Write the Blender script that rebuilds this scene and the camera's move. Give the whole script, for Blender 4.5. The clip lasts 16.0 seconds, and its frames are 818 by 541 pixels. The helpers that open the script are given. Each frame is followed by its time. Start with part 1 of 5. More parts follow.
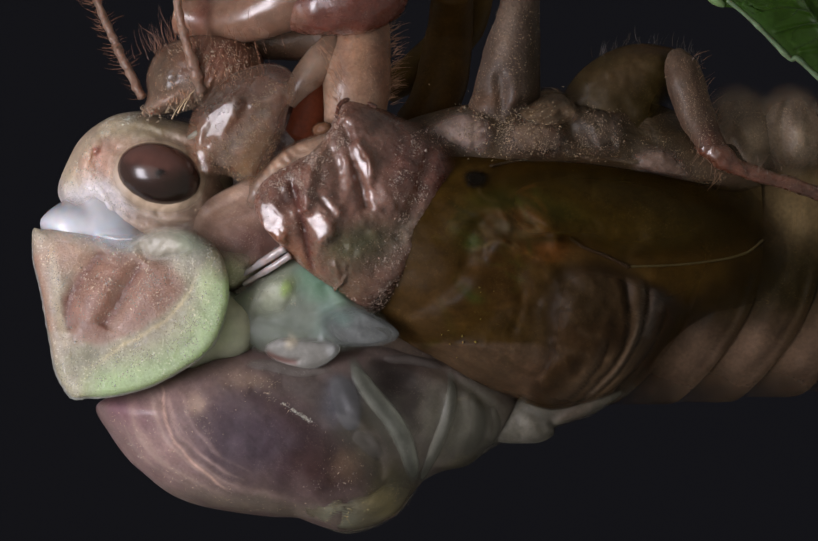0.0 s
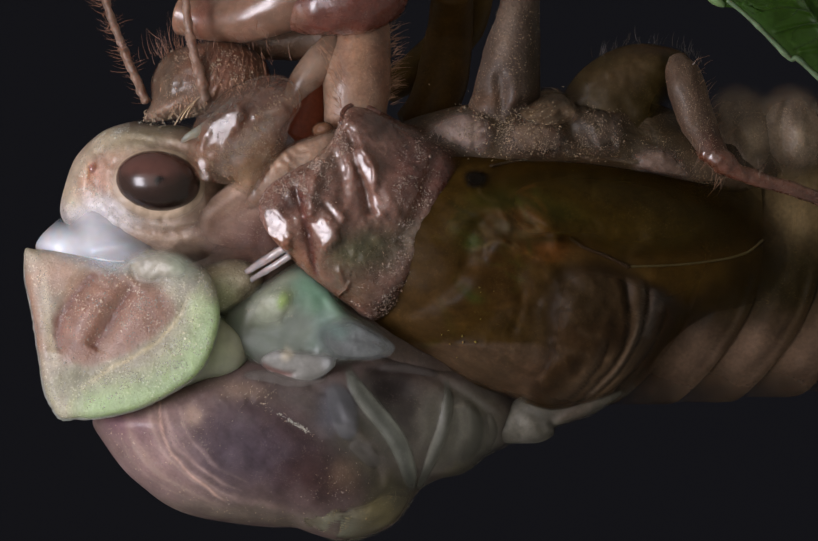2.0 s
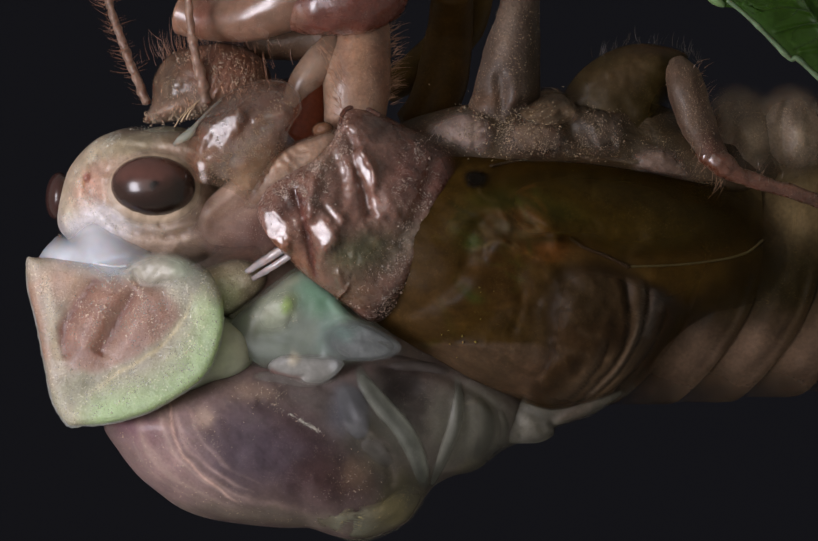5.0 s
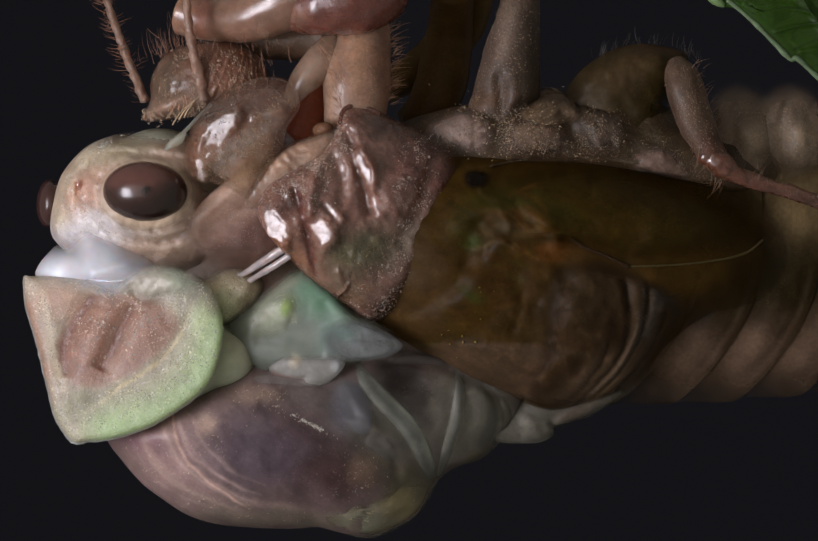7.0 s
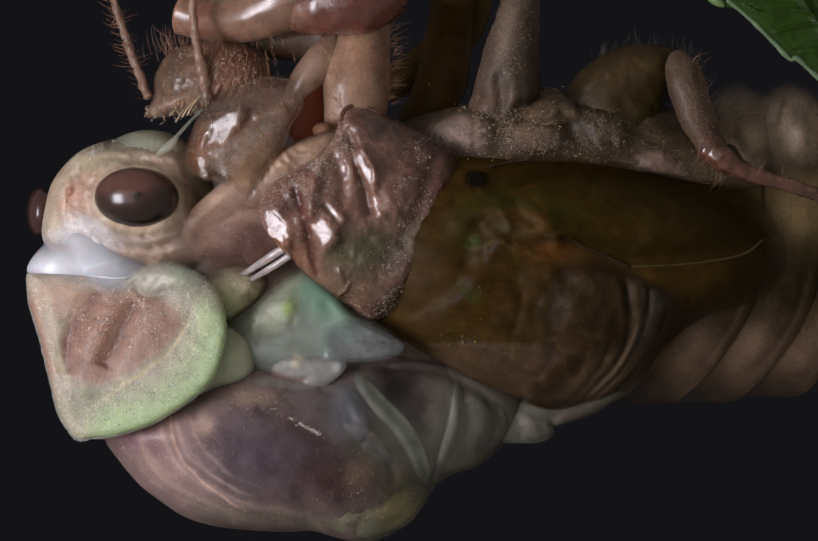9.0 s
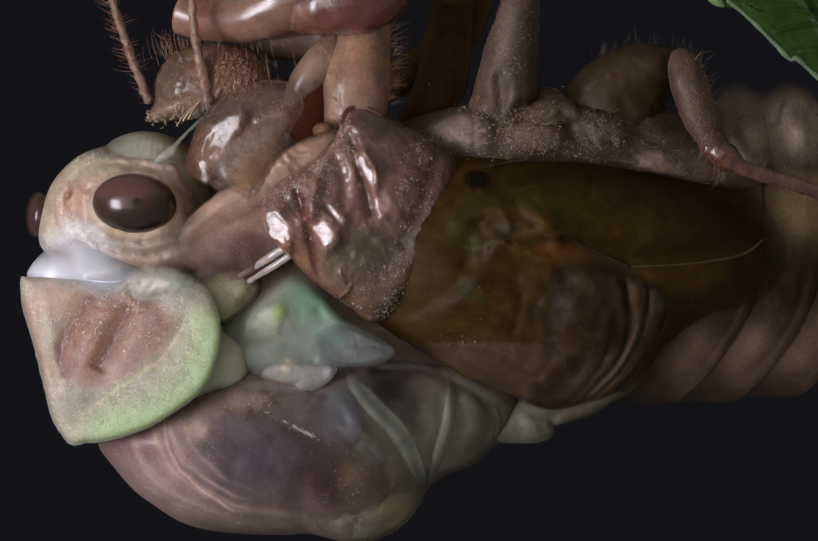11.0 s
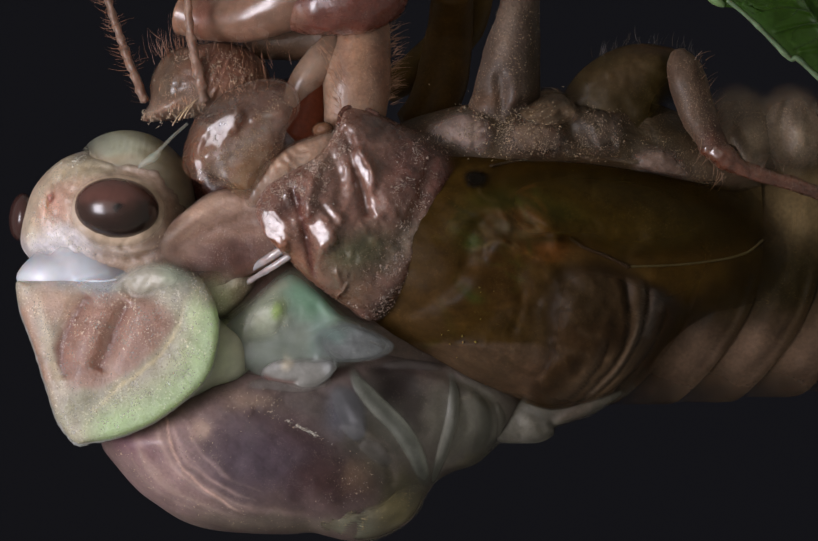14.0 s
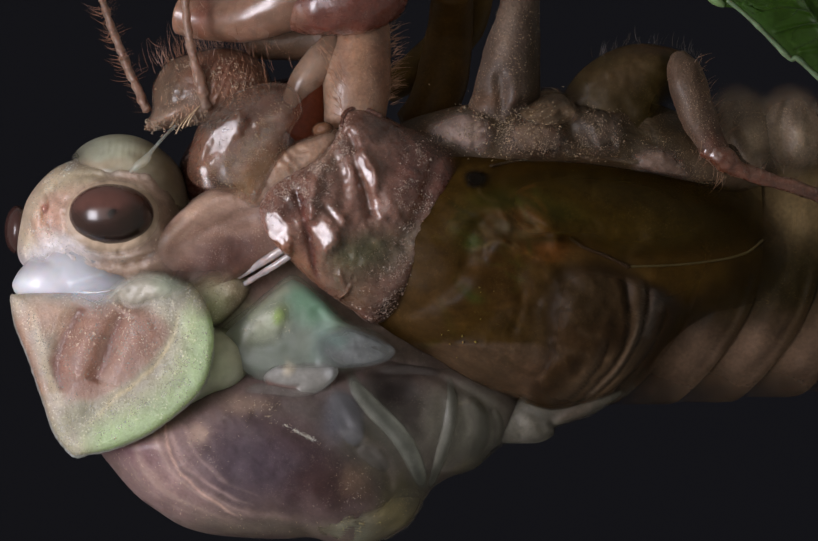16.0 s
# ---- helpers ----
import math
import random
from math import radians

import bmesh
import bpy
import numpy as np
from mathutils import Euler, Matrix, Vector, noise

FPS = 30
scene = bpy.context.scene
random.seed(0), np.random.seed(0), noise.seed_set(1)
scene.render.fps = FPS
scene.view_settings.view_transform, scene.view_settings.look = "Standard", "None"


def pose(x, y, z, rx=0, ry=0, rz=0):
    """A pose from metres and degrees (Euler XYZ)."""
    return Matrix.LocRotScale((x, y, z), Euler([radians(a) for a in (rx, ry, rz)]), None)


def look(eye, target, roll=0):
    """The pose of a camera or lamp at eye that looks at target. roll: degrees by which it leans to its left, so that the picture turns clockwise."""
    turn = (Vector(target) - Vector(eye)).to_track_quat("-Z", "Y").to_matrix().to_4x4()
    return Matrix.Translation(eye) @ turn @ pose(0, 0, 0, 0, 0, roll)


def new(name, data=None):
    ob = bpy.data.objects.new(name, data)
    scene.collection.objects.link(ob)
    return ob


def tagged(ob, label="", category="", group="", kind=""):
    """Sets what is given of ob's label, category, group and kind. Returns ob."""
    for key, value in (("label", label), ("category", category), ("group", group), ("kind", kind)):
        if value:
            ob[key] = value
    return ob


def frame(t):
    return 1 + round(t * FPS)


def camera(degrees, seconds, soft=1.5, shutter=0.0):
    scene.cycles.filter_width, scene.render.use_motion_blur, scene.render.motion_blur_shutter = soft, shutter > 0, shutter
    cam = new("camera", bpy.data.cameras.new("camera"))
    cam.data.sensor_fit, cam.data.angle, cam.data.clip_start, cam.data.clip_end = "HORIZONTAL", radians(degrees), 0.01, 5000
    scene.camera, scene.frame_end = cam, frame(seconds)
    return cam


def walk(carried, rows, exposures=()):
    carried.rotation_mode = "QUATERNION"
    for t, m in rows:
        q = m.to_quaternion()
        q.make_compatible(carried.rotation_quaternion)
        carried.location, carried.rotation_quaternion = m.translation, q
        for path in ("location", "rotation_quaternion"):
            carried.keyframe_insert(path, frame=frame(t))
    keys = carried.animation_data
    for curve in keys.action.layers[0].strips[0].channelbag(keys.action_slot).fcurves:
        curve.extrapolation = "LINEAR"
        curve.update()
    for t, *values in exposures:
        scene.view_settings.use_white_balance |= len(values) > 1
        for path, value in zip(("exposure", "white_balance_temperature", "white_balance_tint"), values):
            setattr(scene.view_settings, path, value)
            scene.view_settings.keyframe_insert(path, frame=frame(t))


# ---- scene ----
cam = camera(5.343, 16.0)
walk(cam, [(0, look((0, -0.3, 0), (0, 0, 0))), (16, look((0, -0.3, 0), (0, 0, 0)))])

# ---- light: a small lamp close to the insect's face, a broad unseen fill lamp added beside the lens, dim room ----
world = bpy.data.worlds.new("world")
scene.world = world
world.use_nodes = True
world.node_tree.nodes["Background"].inputs[0].default_value = (1.0, 0.96, 0.91, 1)
world.node_tree.nodes["Background"].inputs[1].default_value = 0.20


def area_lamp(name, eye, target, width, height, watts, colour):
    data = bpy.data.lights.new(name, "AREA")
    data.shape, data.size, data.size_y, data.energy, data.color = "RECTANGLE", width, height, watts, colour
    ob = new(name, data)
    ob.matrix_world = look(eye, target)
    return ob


area_lamp("key_lamp", (-0.050, -0.046, -0.002), (-0.006, 0, 0.0), 0.021, 0.034, 0.037, (0.92, 0.885, 0.975))
# Unseen front fill, added to brighten edges that turn away from the key.
area_lamp("fill_lamp", (-0.15, -0.28, 0.02), (0, 0, 0), 0.30, 0.26, 0.195, (1.0, 0.945, 0.905))
scene.view_settings.exposure = 0.0

# ---- units: the insect is laid out in 56ths of a millimetre, a to the tail, b to the ground, d to the viewer ----
K = 1 / 56000
FAR = 0.3


def spot(a, b, d):
    s = K * (FAR - np.asarray(d) * K) / FAR
    return (np.asarray(a) - 784) * s, -np.asarray(d) * K + 0 * s, (518.5 - np.asarray(b)) * s


def spot3(a, b, d):
    return Vector([float(v) for v in spot(a, b, d)])


def lin(c):
    return [(v / 255 / 12.92) if v < 10.3 else ((v / 255 + 0.055) / 1.055) ** 2.4 for v in c]


# ---- sculpting helpers ----
def lattice(i, j, k):
    n = (i * 374761393 + j * 668265263 + k * 1274126177) & 0xFFFFFFFF
    n = ((n ^ (n >> 13)) * 1274126177) & 0xFFFFFFFF
    return ((n ^ (n >> 16)) & 0xFFFF) / 65535.0


def value_noise(x, y, z):
    i, j, k = (np.floor(v).astype(np.int64) for v in (x, y, z))
    fx, fy, fz = x - i, y - j, z - k
    fx, fy, fz = (f * f * (3 - 2 * f) for f in (fx, fy, fz))
    out = 0
    for di in (0, 1):
        for dj in (0, 1):
            for dk in (0, 1):
                w = (fx if di else 1 - fx) * (fy if dj else 1 - fy) * (fz if dk else 1 - fz)
                out = out + w * lattice(i + di, j + dj, k + dk)
    return out * 2 - 1


def fbm(a, b, d, size, octaves=3):
    out, amp = 0, 1.0
    for o in range(octaves):
        out = out + amp * value_noise(a / size + 7.3 * o, b / size - 3.1 * o, d / size + 1.7)
        size, amp = size / 2.1, amp * 0.5
    return out


def spline(points, per=10, closed=False):
    """Catmull-Rom through points of any dimension."""
    p = np.array(points, float)
    n = len(p)
    if closed:
        idx = np.arange(-1, n + 2) % n
    else:
        idx = np.clip(np.arange(-1, n + 1), 0, n - 1)
    q = p[idx]
    out = []
    for s in range(len(q) - 3):
        p0, p1, p2, p3 = q[s:s + 4]
        for u in np.arange(per) / per:
            out.append(0.5 * (2 * p1 + (p2 - p0) * u + (2 * p0 - 5 * p1 + 4 * p2 - p3) * u * u + (3 * p1 - p0 - 3 * p2 + p3) * u ** 3))
    if not closed:
        out.append(p[-1])
    return np.array(out)


def line_gap(a, b, line):
    """Distance from every (a, b) to a curved line, and how far along it (0 to 1) the foot lies."""
    best, along = np.full(np.shape(a), 1e9), np.zeros(np.shape(a))
    n = len(line) - 1
    for s in range(n):
        p, q = line[s], line[s + 1]
        v = q - p
        u = np.clip(((a - p[0]) * v[0] + (b - p[1]) * v[1]) / max(v @ v, 1e-9), 0, 1)
        g = np.hypot(a - p[0] - u * v[0], b - p[1] - u * v[1])
        along = np.where(g < best, (s + u) / n, along)
        best = np.minimum(g, best)
    return best, along


def oval(a, b, ca, cb, ra, rb, turn=0.0):
    c, s = math.cos(radians(turn)), math.sin(radians(turn))
    x, y = (a - ca) * c + (b - cb) * s, -(a - ca) * s + (b - cb) * c
    return np.hypot(x / ra, y / rb)


def relief(a, b, bumps):
    """Sum of swellings ('b', a, b, ra, rb, turn, height) and folds ('l', points, width, height)."""
    out = np.zeros(np.shape(a))
    for k in bumps:
        if k[0] == "b":
            out += k[6] * np.exp(-oval(a, b, *k[1:6]) ** 2)
        elif k[0] == "l":
            g, u = line_gap(a, b, spline(k[1], 6))
            out += k[3] * np.exp(-(g / k[2]) ** 2) * np.clip(np.minimum(u, 1 - u) * 8 + 0.25, 0, 1)
        elif k[0] == "w":  # corrugation: ('w', a, b, ra, rb, turn, height, wavelength)
            c, s = math.cos(radians(k[5])), math.sin(radians(k[5]))
            x = (a - k[1]) * c + (b - k[2]) * s
            wave = x / k[7] + 0.35 * fbm(a, b, 0 * a, 60, 2)
            out += k[6] * np.cos(wave * 2 * math.pi) * np.exp(-oval(a, b, *k[1:6]) ** 4)
    return out


def pigment_and_shade(a, b, d, base, patches, mottle=0.10):
    """Colour of each point: a base, and soft patches ('b', a, b, ra, rb, turn, colour, amount) or lines ('l', points,
    width, colour, amount); some of them paint light or shade.
    """
    out = np.tile(np.array(lin(base)), (len(a), 1))
    wa, wb = a + 10 * fbm(a, b, d, 38), b + 10 * fbm(b, a, d, 38)
    for k in patches:
        if k[0] == "b":
            w = k[7] * np.exp(-oval(wa, wb, *k[1:6]) ** 3)
        elif k[0] == "p":  # a patch with a drawn outline: ('p', outline, middle, softness, colour, amount)
            w = k[5] * np.clip((1 - Form(k[1], k[2], 1).share(a + 0.35 * (wa - a), b + 0.35 * (wb - b))) / k[3], 0, 1)
        else:
            g, u = line_gap(a + 0.3 * (wa - a), b + 0.3 * (wb - b), spline(k[1], 6))
            w = k[4] * np.exp(-(g / k[2]) ** 2) * np.clip(np.minimum(u, 1 - u) * 8 + 0.2, 0, 1)
        out = out * (1 - w[:, None]) + np.array(lin(k[-2])) * w[:, None]
    return out * (1 + mottle * fbm(a, b, d, 24, 3))[:, None]


def mesh_object(name, verts, faces, colours, material, parent=None, label="", pivot=(0, 0, 0), cover=None):
    me = bpy.data.meshes.new(name)
    me.from_pydata(verts, [], faces)
    if colours is not None:
        at = me.color_attributes.new("pigment_and_shade", "FLOAT_COLOR", "POINT")
        at.data.foreach_set("color", np.c_[np.clip(colours, 0, 1), np.ones(len(colours)) if cover is None else cover].astype(np.float32).ravel())
    me.polygons.foreach_set("use_smooth", [True] * len(me.polygons))
    me.materials.append(material)
    ob = new(name, me)
    ob.location = pivot
    if parent:
        ob.parent = parent
        ob.location = Vector(pivot) - Vector(PIVOT.get(parent.name, (0, 0, 0)))
    if label:
        tagged(ob, label)
    PIVOT[ob.name] = Vector(pivot)
    return ob


PIVOT = {}


class Form:
    """A closed, swollen body: its side outline round a middle, and how far it swells to the viewer and away."""

    def __init__(self, outline, middle, near, back=None, d=0, on=None, full=2.0, edge=2.0, bumps=(), rough=0.0, rough_size=30, sharp=False, tilt=(0, 0), facets=()):
        self.tilt, self.facets = tilt, facets
        self.m, self.near, self.back, self.on = middle, near, near if back is None else back, on
        self.d, self.full, self.edge, self.bumps, self.rough, self.rs = d, full, edge, bumps, rough, rough_size
        p = np.array(outline, float)
        c = np.array([np.linspace(p[i], p[(i + 1) % len(p)], 12, endpoint=False) for i in range(len(p))]).reshape(-1, 2) if sharp else spline(outline, 12, True)
        ang = np.arctan2(c[:, 1] - middle[1], c[:, 0] - middle[0])
        rad = np.hypot(c[:, 0] - middle[0], c[:, 1] - middle[1])
        o = np.argsort(ang)
        self.ang = np.r_[ang[o] - 2 * np.pi, ang[o], ang[o] + 2 * np.pi]
        self.rad = np.r_[rad[o], rad[o], rad[o]]

    def base(self, a, b):
        return self.d + self.tilt[0] * (a - self.m[0]) + self.tilt[1] * (b - self.m[1]) + (self.on.depth(a, b) if self.on else 0)

    def share(self, a, b):
        x, y = a - self.m[0], b - self.m[1]
        return np.clip(np.hypot(x, y) / np.interp(np.arctan2(y, x), self.ang, self.rad), 0, 1)

    def swell(self, r):
        return np.clip(1 - r ** self.full, 0, 1) ** (1 / self.edge)

    def depth(self, a, b, plain=False):
        r = self.share(a, b)
        d = self.base(a, b) + self.near * self.swell(r) + relief(a, b, self.bumps) * np.clip((1 - r) * 6, 0, 1)
        if self.rough:
            d = d + self.rough * fbm(a, b, 0 * a, self.rs, 4) * np.clip((1 - r) * 5, 0.15, 1)
        if not plain:  # nearly flat, glossy faces (a, b, ra, rb, turn, slope along a, slope along b, lift)
            for k in self.facets:
                ja, jb = fbm(a, b, 0 * a, 15, 3), fbm(b, a, 0 * a + 9, 15, 3)
                w = np.exp(-oval(a + 6 * ja, b + 6 * jb, *k[:5]) ** 6)
                flat = self.depth(np.array([float(k[0])]), np.array([float(k[1])]), True)[0] + k[5] * (a - k[0]) + k[6] * (b - k[1]) + k[7] + 0.35 * fbm(a, b, 0 * a, 9, 2)
                d = d * (1 - w) + flat * w
        return d

    def build(self, name, material, base, patches=(), parent=None, label="", pivot=None, n=64, mottle=0.10, thin=None):
        """thin: (cover at the rim, share of the radius over which it thickens) for skins that grow clear towards their edge."""
        g = np.linspace(-1, 1, n + 1)
        u, v = (w.ravel() for w in np.meshgrid(g, g, indexing="ij"))
        big = np.abs(u) >= np.abs(v)
        lead, other = np.where(big, u, v), np.where(big, v, u)
        q = np.pi / 4 * other / np.where(np.abs(lead) < 1e-9, 1, lead)
        th = np.where(big, q, np.pi / 2 - q) + np.where(lead < 0, np.pi, 0)
        th = (th + np.pi) % (2 * np.pi) - np.pi
        r = np.sin(np.abs(lead) * np.pi / 2)
        R = np.interp(th, self.ang, self.rad)
        a, b = self.m[0] + r * R * np.cos(th), self.m[1] + r * R * np.sin(th)
        bs = self.base(a, b)
        near = self.depth(a, b)
        near[np.abs(lead) > 1 - 1e-6] = bs[np.abs(lead) > 1 - 1e-6]
        far = bs - self.back * self.swell(r)
        N = n + 1
        rim = np.abs(lead) > 1 - 1e-6  # the rim is shared by both sides
        inner = np.nonzero(~rim)[0]
        twin = np.arange(N * N)
        twin[inner] = N * N + np.arange(len(inner))
        A, B, D = np.r_[a, a[inner]], np.r_[b, b[inner]], np.r_[near, far[inner]]
        i, j = (w.ravel() for w in np.meshgrid(np.arange(n), np.arange(n), indexing="ij"))
        quad = np.c_[i * N + j, i * N + j + 1, (i + 1) * N + j + 1, (i + 1) * N + j]
        faces = quad.tolist() + twin[quad[:, ::-1]].tolist()
        col = pigment_and_shade(A, B, D, base, patches, mottle)
        cover = None
        for rule in (thin if isinstance(thin, list) else [thin] if thin else []):
            k = np.clip((1 - np.r_[r, r[inner]]) / rule[1], 0, 1)
            part = rule[0] + (1 - rule[0]) * k * k * (3 - 2 * k)
            if len(rule) > 2:  # only towards this heading
                off = np.degrees(np.abs((np.r_[th, th[inner]] - radians(rule[2]) + np.pi) % (2 * np.pi) - np.pi))
                w = np.clip(((rule[3] if len(rule) > 3 else 80) + 20 - off) / 40, 0, 1)
                part = 1 - (1 - part) * w
            cover = part if cover is None else np.minimum(cover, part)
        x, y, z = spot(A, B, D)
        pv = spot3(*pivot) if pivot else Vector(PIVOT.get(parent.name, (0, 0, 0))) if parent else Vector((0, 0, 0))
        return mesh_object(name, np.c_[x - pv.x, y - pv.y, z - pv.z].tolist(), faces, col, material, parent, label, pv, cover)


def tube(points, n=20, per=8, flat=1.0, rough=0.0, rough_size=20, knots=0.0, knot_gap=30):
    """Vertices (a, b, d) and faces of a tapering round limb through (a, b, d, radius); flat: its depth against its height."""
    c = spline(points, per)
    r = c[:, 3].copy()
    if knots:
        s = np.r_[0, np.cumsum(np.linalg.norm(np.diff(c[:, :3], axis=0), axis=1))]
        r = r * (1 + knots * np.cos(s / knot_gap * 2 * math.pi))
    t = np.gradient(c[:, :3], axis=0)
    t /= np.linalg.norm(t, axis=1)[:, None] + 1e-9
    side = np.cross(t, np.array([0.02, 0.01, 1.0]))
    side /= np.linalg.norm(side, axis=1)[:, None] + 1e-9
    up = np.cross(side, t)
    ph = np.linspace(0, 2 * np.pi, n, endpoint=False)
    v = c[:, None, :3] + r[:, None, None] * (np.cos(ph)[None, :, None] * side[:, None] + flat * np.sin(ph)[None, :, None] * up[:, None])
    if rough:
        w = v - c[:, None, :3]
        v = c[:, None, :3] + w * (1 + rough * fbm(v[..., 0], v[..., 1], v[..., 2], rough_size, 3))[..., None]
    m = len(c)
    v = v.reshape(-1, 3)
    f = [(i * n + j, i * n + (j + 1) % n, (i + 1) * n + (j + 1) % n, (i + 1) * n + j) for i in range(m - 1) for j in range(n)]
    ends = []
    for e, o in ((0, -1), (m - 1, 1)):
        ends.append(c[e, :3] + o * t[e] * r[e] * 0.5)
    v = np.r_[v, ends]
    k = m * n
    f += [(k, (j + 1) % n, j) for j in range(n)] + [(k + 1, (m - 1) * n + j, (m - 1) * n + (j + 1) % n) for j in range(n)]
    return v, f


def limb(name, points, material, base, patches=(), parent=None, label="", pivot=None, mottle=0.1, bumps=(), lean=0.0, cover=None, **how):
    v, f = tube(points, **how)
    if lean:
        v[:, 0] += lean * np.maximum(v[:, 1] - points[0][1], -120)
    if bumps:
        v[:, 2] += relief(v[:, 0], v[:, 1], bumps)
    col = pigment_and_shade(v[:, 0], v[:, 1], v[:, 2], base, patches, mottle)
    x, y, z = spot(v[:, 0], v[:, 1], v[:, 2])
    pv = spot3(*pivot) if pivot else Vector(PIVOT.get(parent.name, (0, 0, 0))) if parent else Vector((0, 0, 0))
    return mesh_object(name, np.c_[x - pv.x, y - pv.y, z - pv.z].tolist(), f, col, material, parent, label, pv, None if cover is None else np.full(len(v), cover))


def hairs(name, rows, material, colour, parent, label=""):
    """Fine curved bristles in one mesh; rows of root (a, b, d), tip offset (a, b, d), root radius."""
    V, F = [], []
    for root, tip, rad in rows:
        root, tip = np.array(root, float), np.array(tip, float)
        bend = np.array([tip[1], -tip[0], 0]) * 0.12
        steps = 4
        k0 = sum(len(v) for v in V)
        ring = []
        for s in range(steps + 1):
            u = s / steps
            p = root + tip * u + bend * u * (1 - u) * 2
            rr = rad * (1 - 0.85 * u)
            for q in range(3):
                an = q * 2.094
                nx = np.array([-tip[1], tip[0], 0]) / (np.hypot(tip[0], tip[1]) + 1e-6)
                ring.append(p + rr * (math.cos(an) * nx + math.sin(an) * np.array([0, 0, 1.0])))
        V.append(ring)
        for s in range(steps):
            for q in range(3):
                F.append((k0 + s * 3 + q, k0 + s * 3 + (q + 1) % 3, k0 + s * 3 + 3 + (q + 1) % 3, k0 + s * 3 + 3 + q))
    v = np.array([p for r in V for p in r])
    x, y, z = spot(v[:, 0], v[:, 1], v[:, 2])
    pv = Vector(PIVOT.get(parent.name, (0, 0, 0)))
    col = np.tile(np.array(lin(colour)), (len(v), 1))
    return mesh_object(name, np.c_[x - pv.x, y - pv.y, z - pv.z].tolist(), F, col, material, parent, label, pv)


def film_on(name, points, form, lift, material, base, patches=(), parent=None, label="", cover=0.8, n=14):
    """A thin band of skin lying on a form, along (a, b, half width), raised by lift in its middle and clear towards its edges."""
    c = spline(points, 10)
    t = np.gradient(c[:, :2], axis=0)
    t /= np.linalg.norm(t, axis=1)[:, None] + 1e-9
    u = np.linspace(-1, 1, n + 1)
    A = c[:, None, 0] - t[:, None, 1] * c[:, None, 2] * u
    B = c[:, None, 1] + t[:, None, 0] * c[:, None, 2] * u
    ends = np.clip(np.minimum(np.arange(len(c)), np.arange(len(c))[::-1]) / (0.2 * len(c)), 0, 1)[:, None]
    hump = (1 - u ** 2)[None] * ends
    D = form.depth(A, B)
    a, b = np.r_[A.ravel(), A.ravel()], np.r_[B.ravel(), B.ravel()]
    d = np.r_[(D + 0.6 + lift * hump).ravel(), (D - 1.5).ravel()]
    m, w = len(c), n + 1
    quad = np.array([(k * w + q, k * w + q + 1, (k + 1) * w + q + 1, (k + 1) * w + q) for k in range(m - 1) for q in range(n)])
    faces = quad.tolist() + (quad[:, ::-1] + m * w).tolist()
    alpha = cover * np.clip(hump * 1.6, 0, 1).ravel()
    x, y, z = spot(a, b, d)
    pv = Vector(PIVOT.get(parent.name, (0, 0, 0)))
    return mesh_object(name, np.c_[x - pv.x, y - pv.y, z - pv.z].tolist(), faces, pigment_and_shade(a, b, d, base, patches, 0.05), material, parent, label, pv, np.r_[alpha, alpha])


def fringe(seed, count, line, depth, tip, spread, radius):
    """Rows for hairs() scattered along a line of (a, b)."""
    rng = np.random.default_rng(seed)
    c = spline(line, 10)
    out = []
    for _ in range(count):
        p = c[rng.integers(len(c))] + rng.normal(0, spread, 2)
        g = rng.uniform(0.5, 1.25)
        out.append(((p[0], p[1], depth + rng.normal(0, 25)), (tip[0] * g + rng.normal(0, 6), tip[1] * g + rng.normal(0, 6), rng.normal(0, 8)), radius * rng.uniform(0.7, 1.2)))
    return out


def down(seed, form, count, spots, length, radius, lift=1.0):
    """Rows for hairs(): short fine hairs and grains on the near side of a form, in soft clouds (a, b, ra, rb, turn)."""
    rng = np.random.default_rng(seed)
    pick = np.array(spots, float)[rng.integers(len(spots), size=count)]
    x, y = rng.normal(0, 0.5, count) * pick[:, 2], rng.normal(0, 0.5, count) * pick[:, 3]
    c, s = np.cos(np.radians(pick[:, 4])), np.sin(np.radians(pick[:, 4]))
    a, b = pick[:, 0] + x * c - y * s, pick[:, 1] + x * s + y * c
    keep = form.share(a, b) < 0.97
    d = form.depth(a, b)
    g, t = rng.uniform(0.4, 1.3, count) * length, np.radians(pick[:, 4] + 90 + rng.normal(0, 28, count))
    r = radius * rng.uniform(0.6, 1.3, count)
    return [((a[i], b[i], d[i] + lift - 1), (g[i] * math.cos(t[i]), g[i] * math.sin(t[i]), 2.0), r[i]) for i in np.nonzero(keep)[0]]


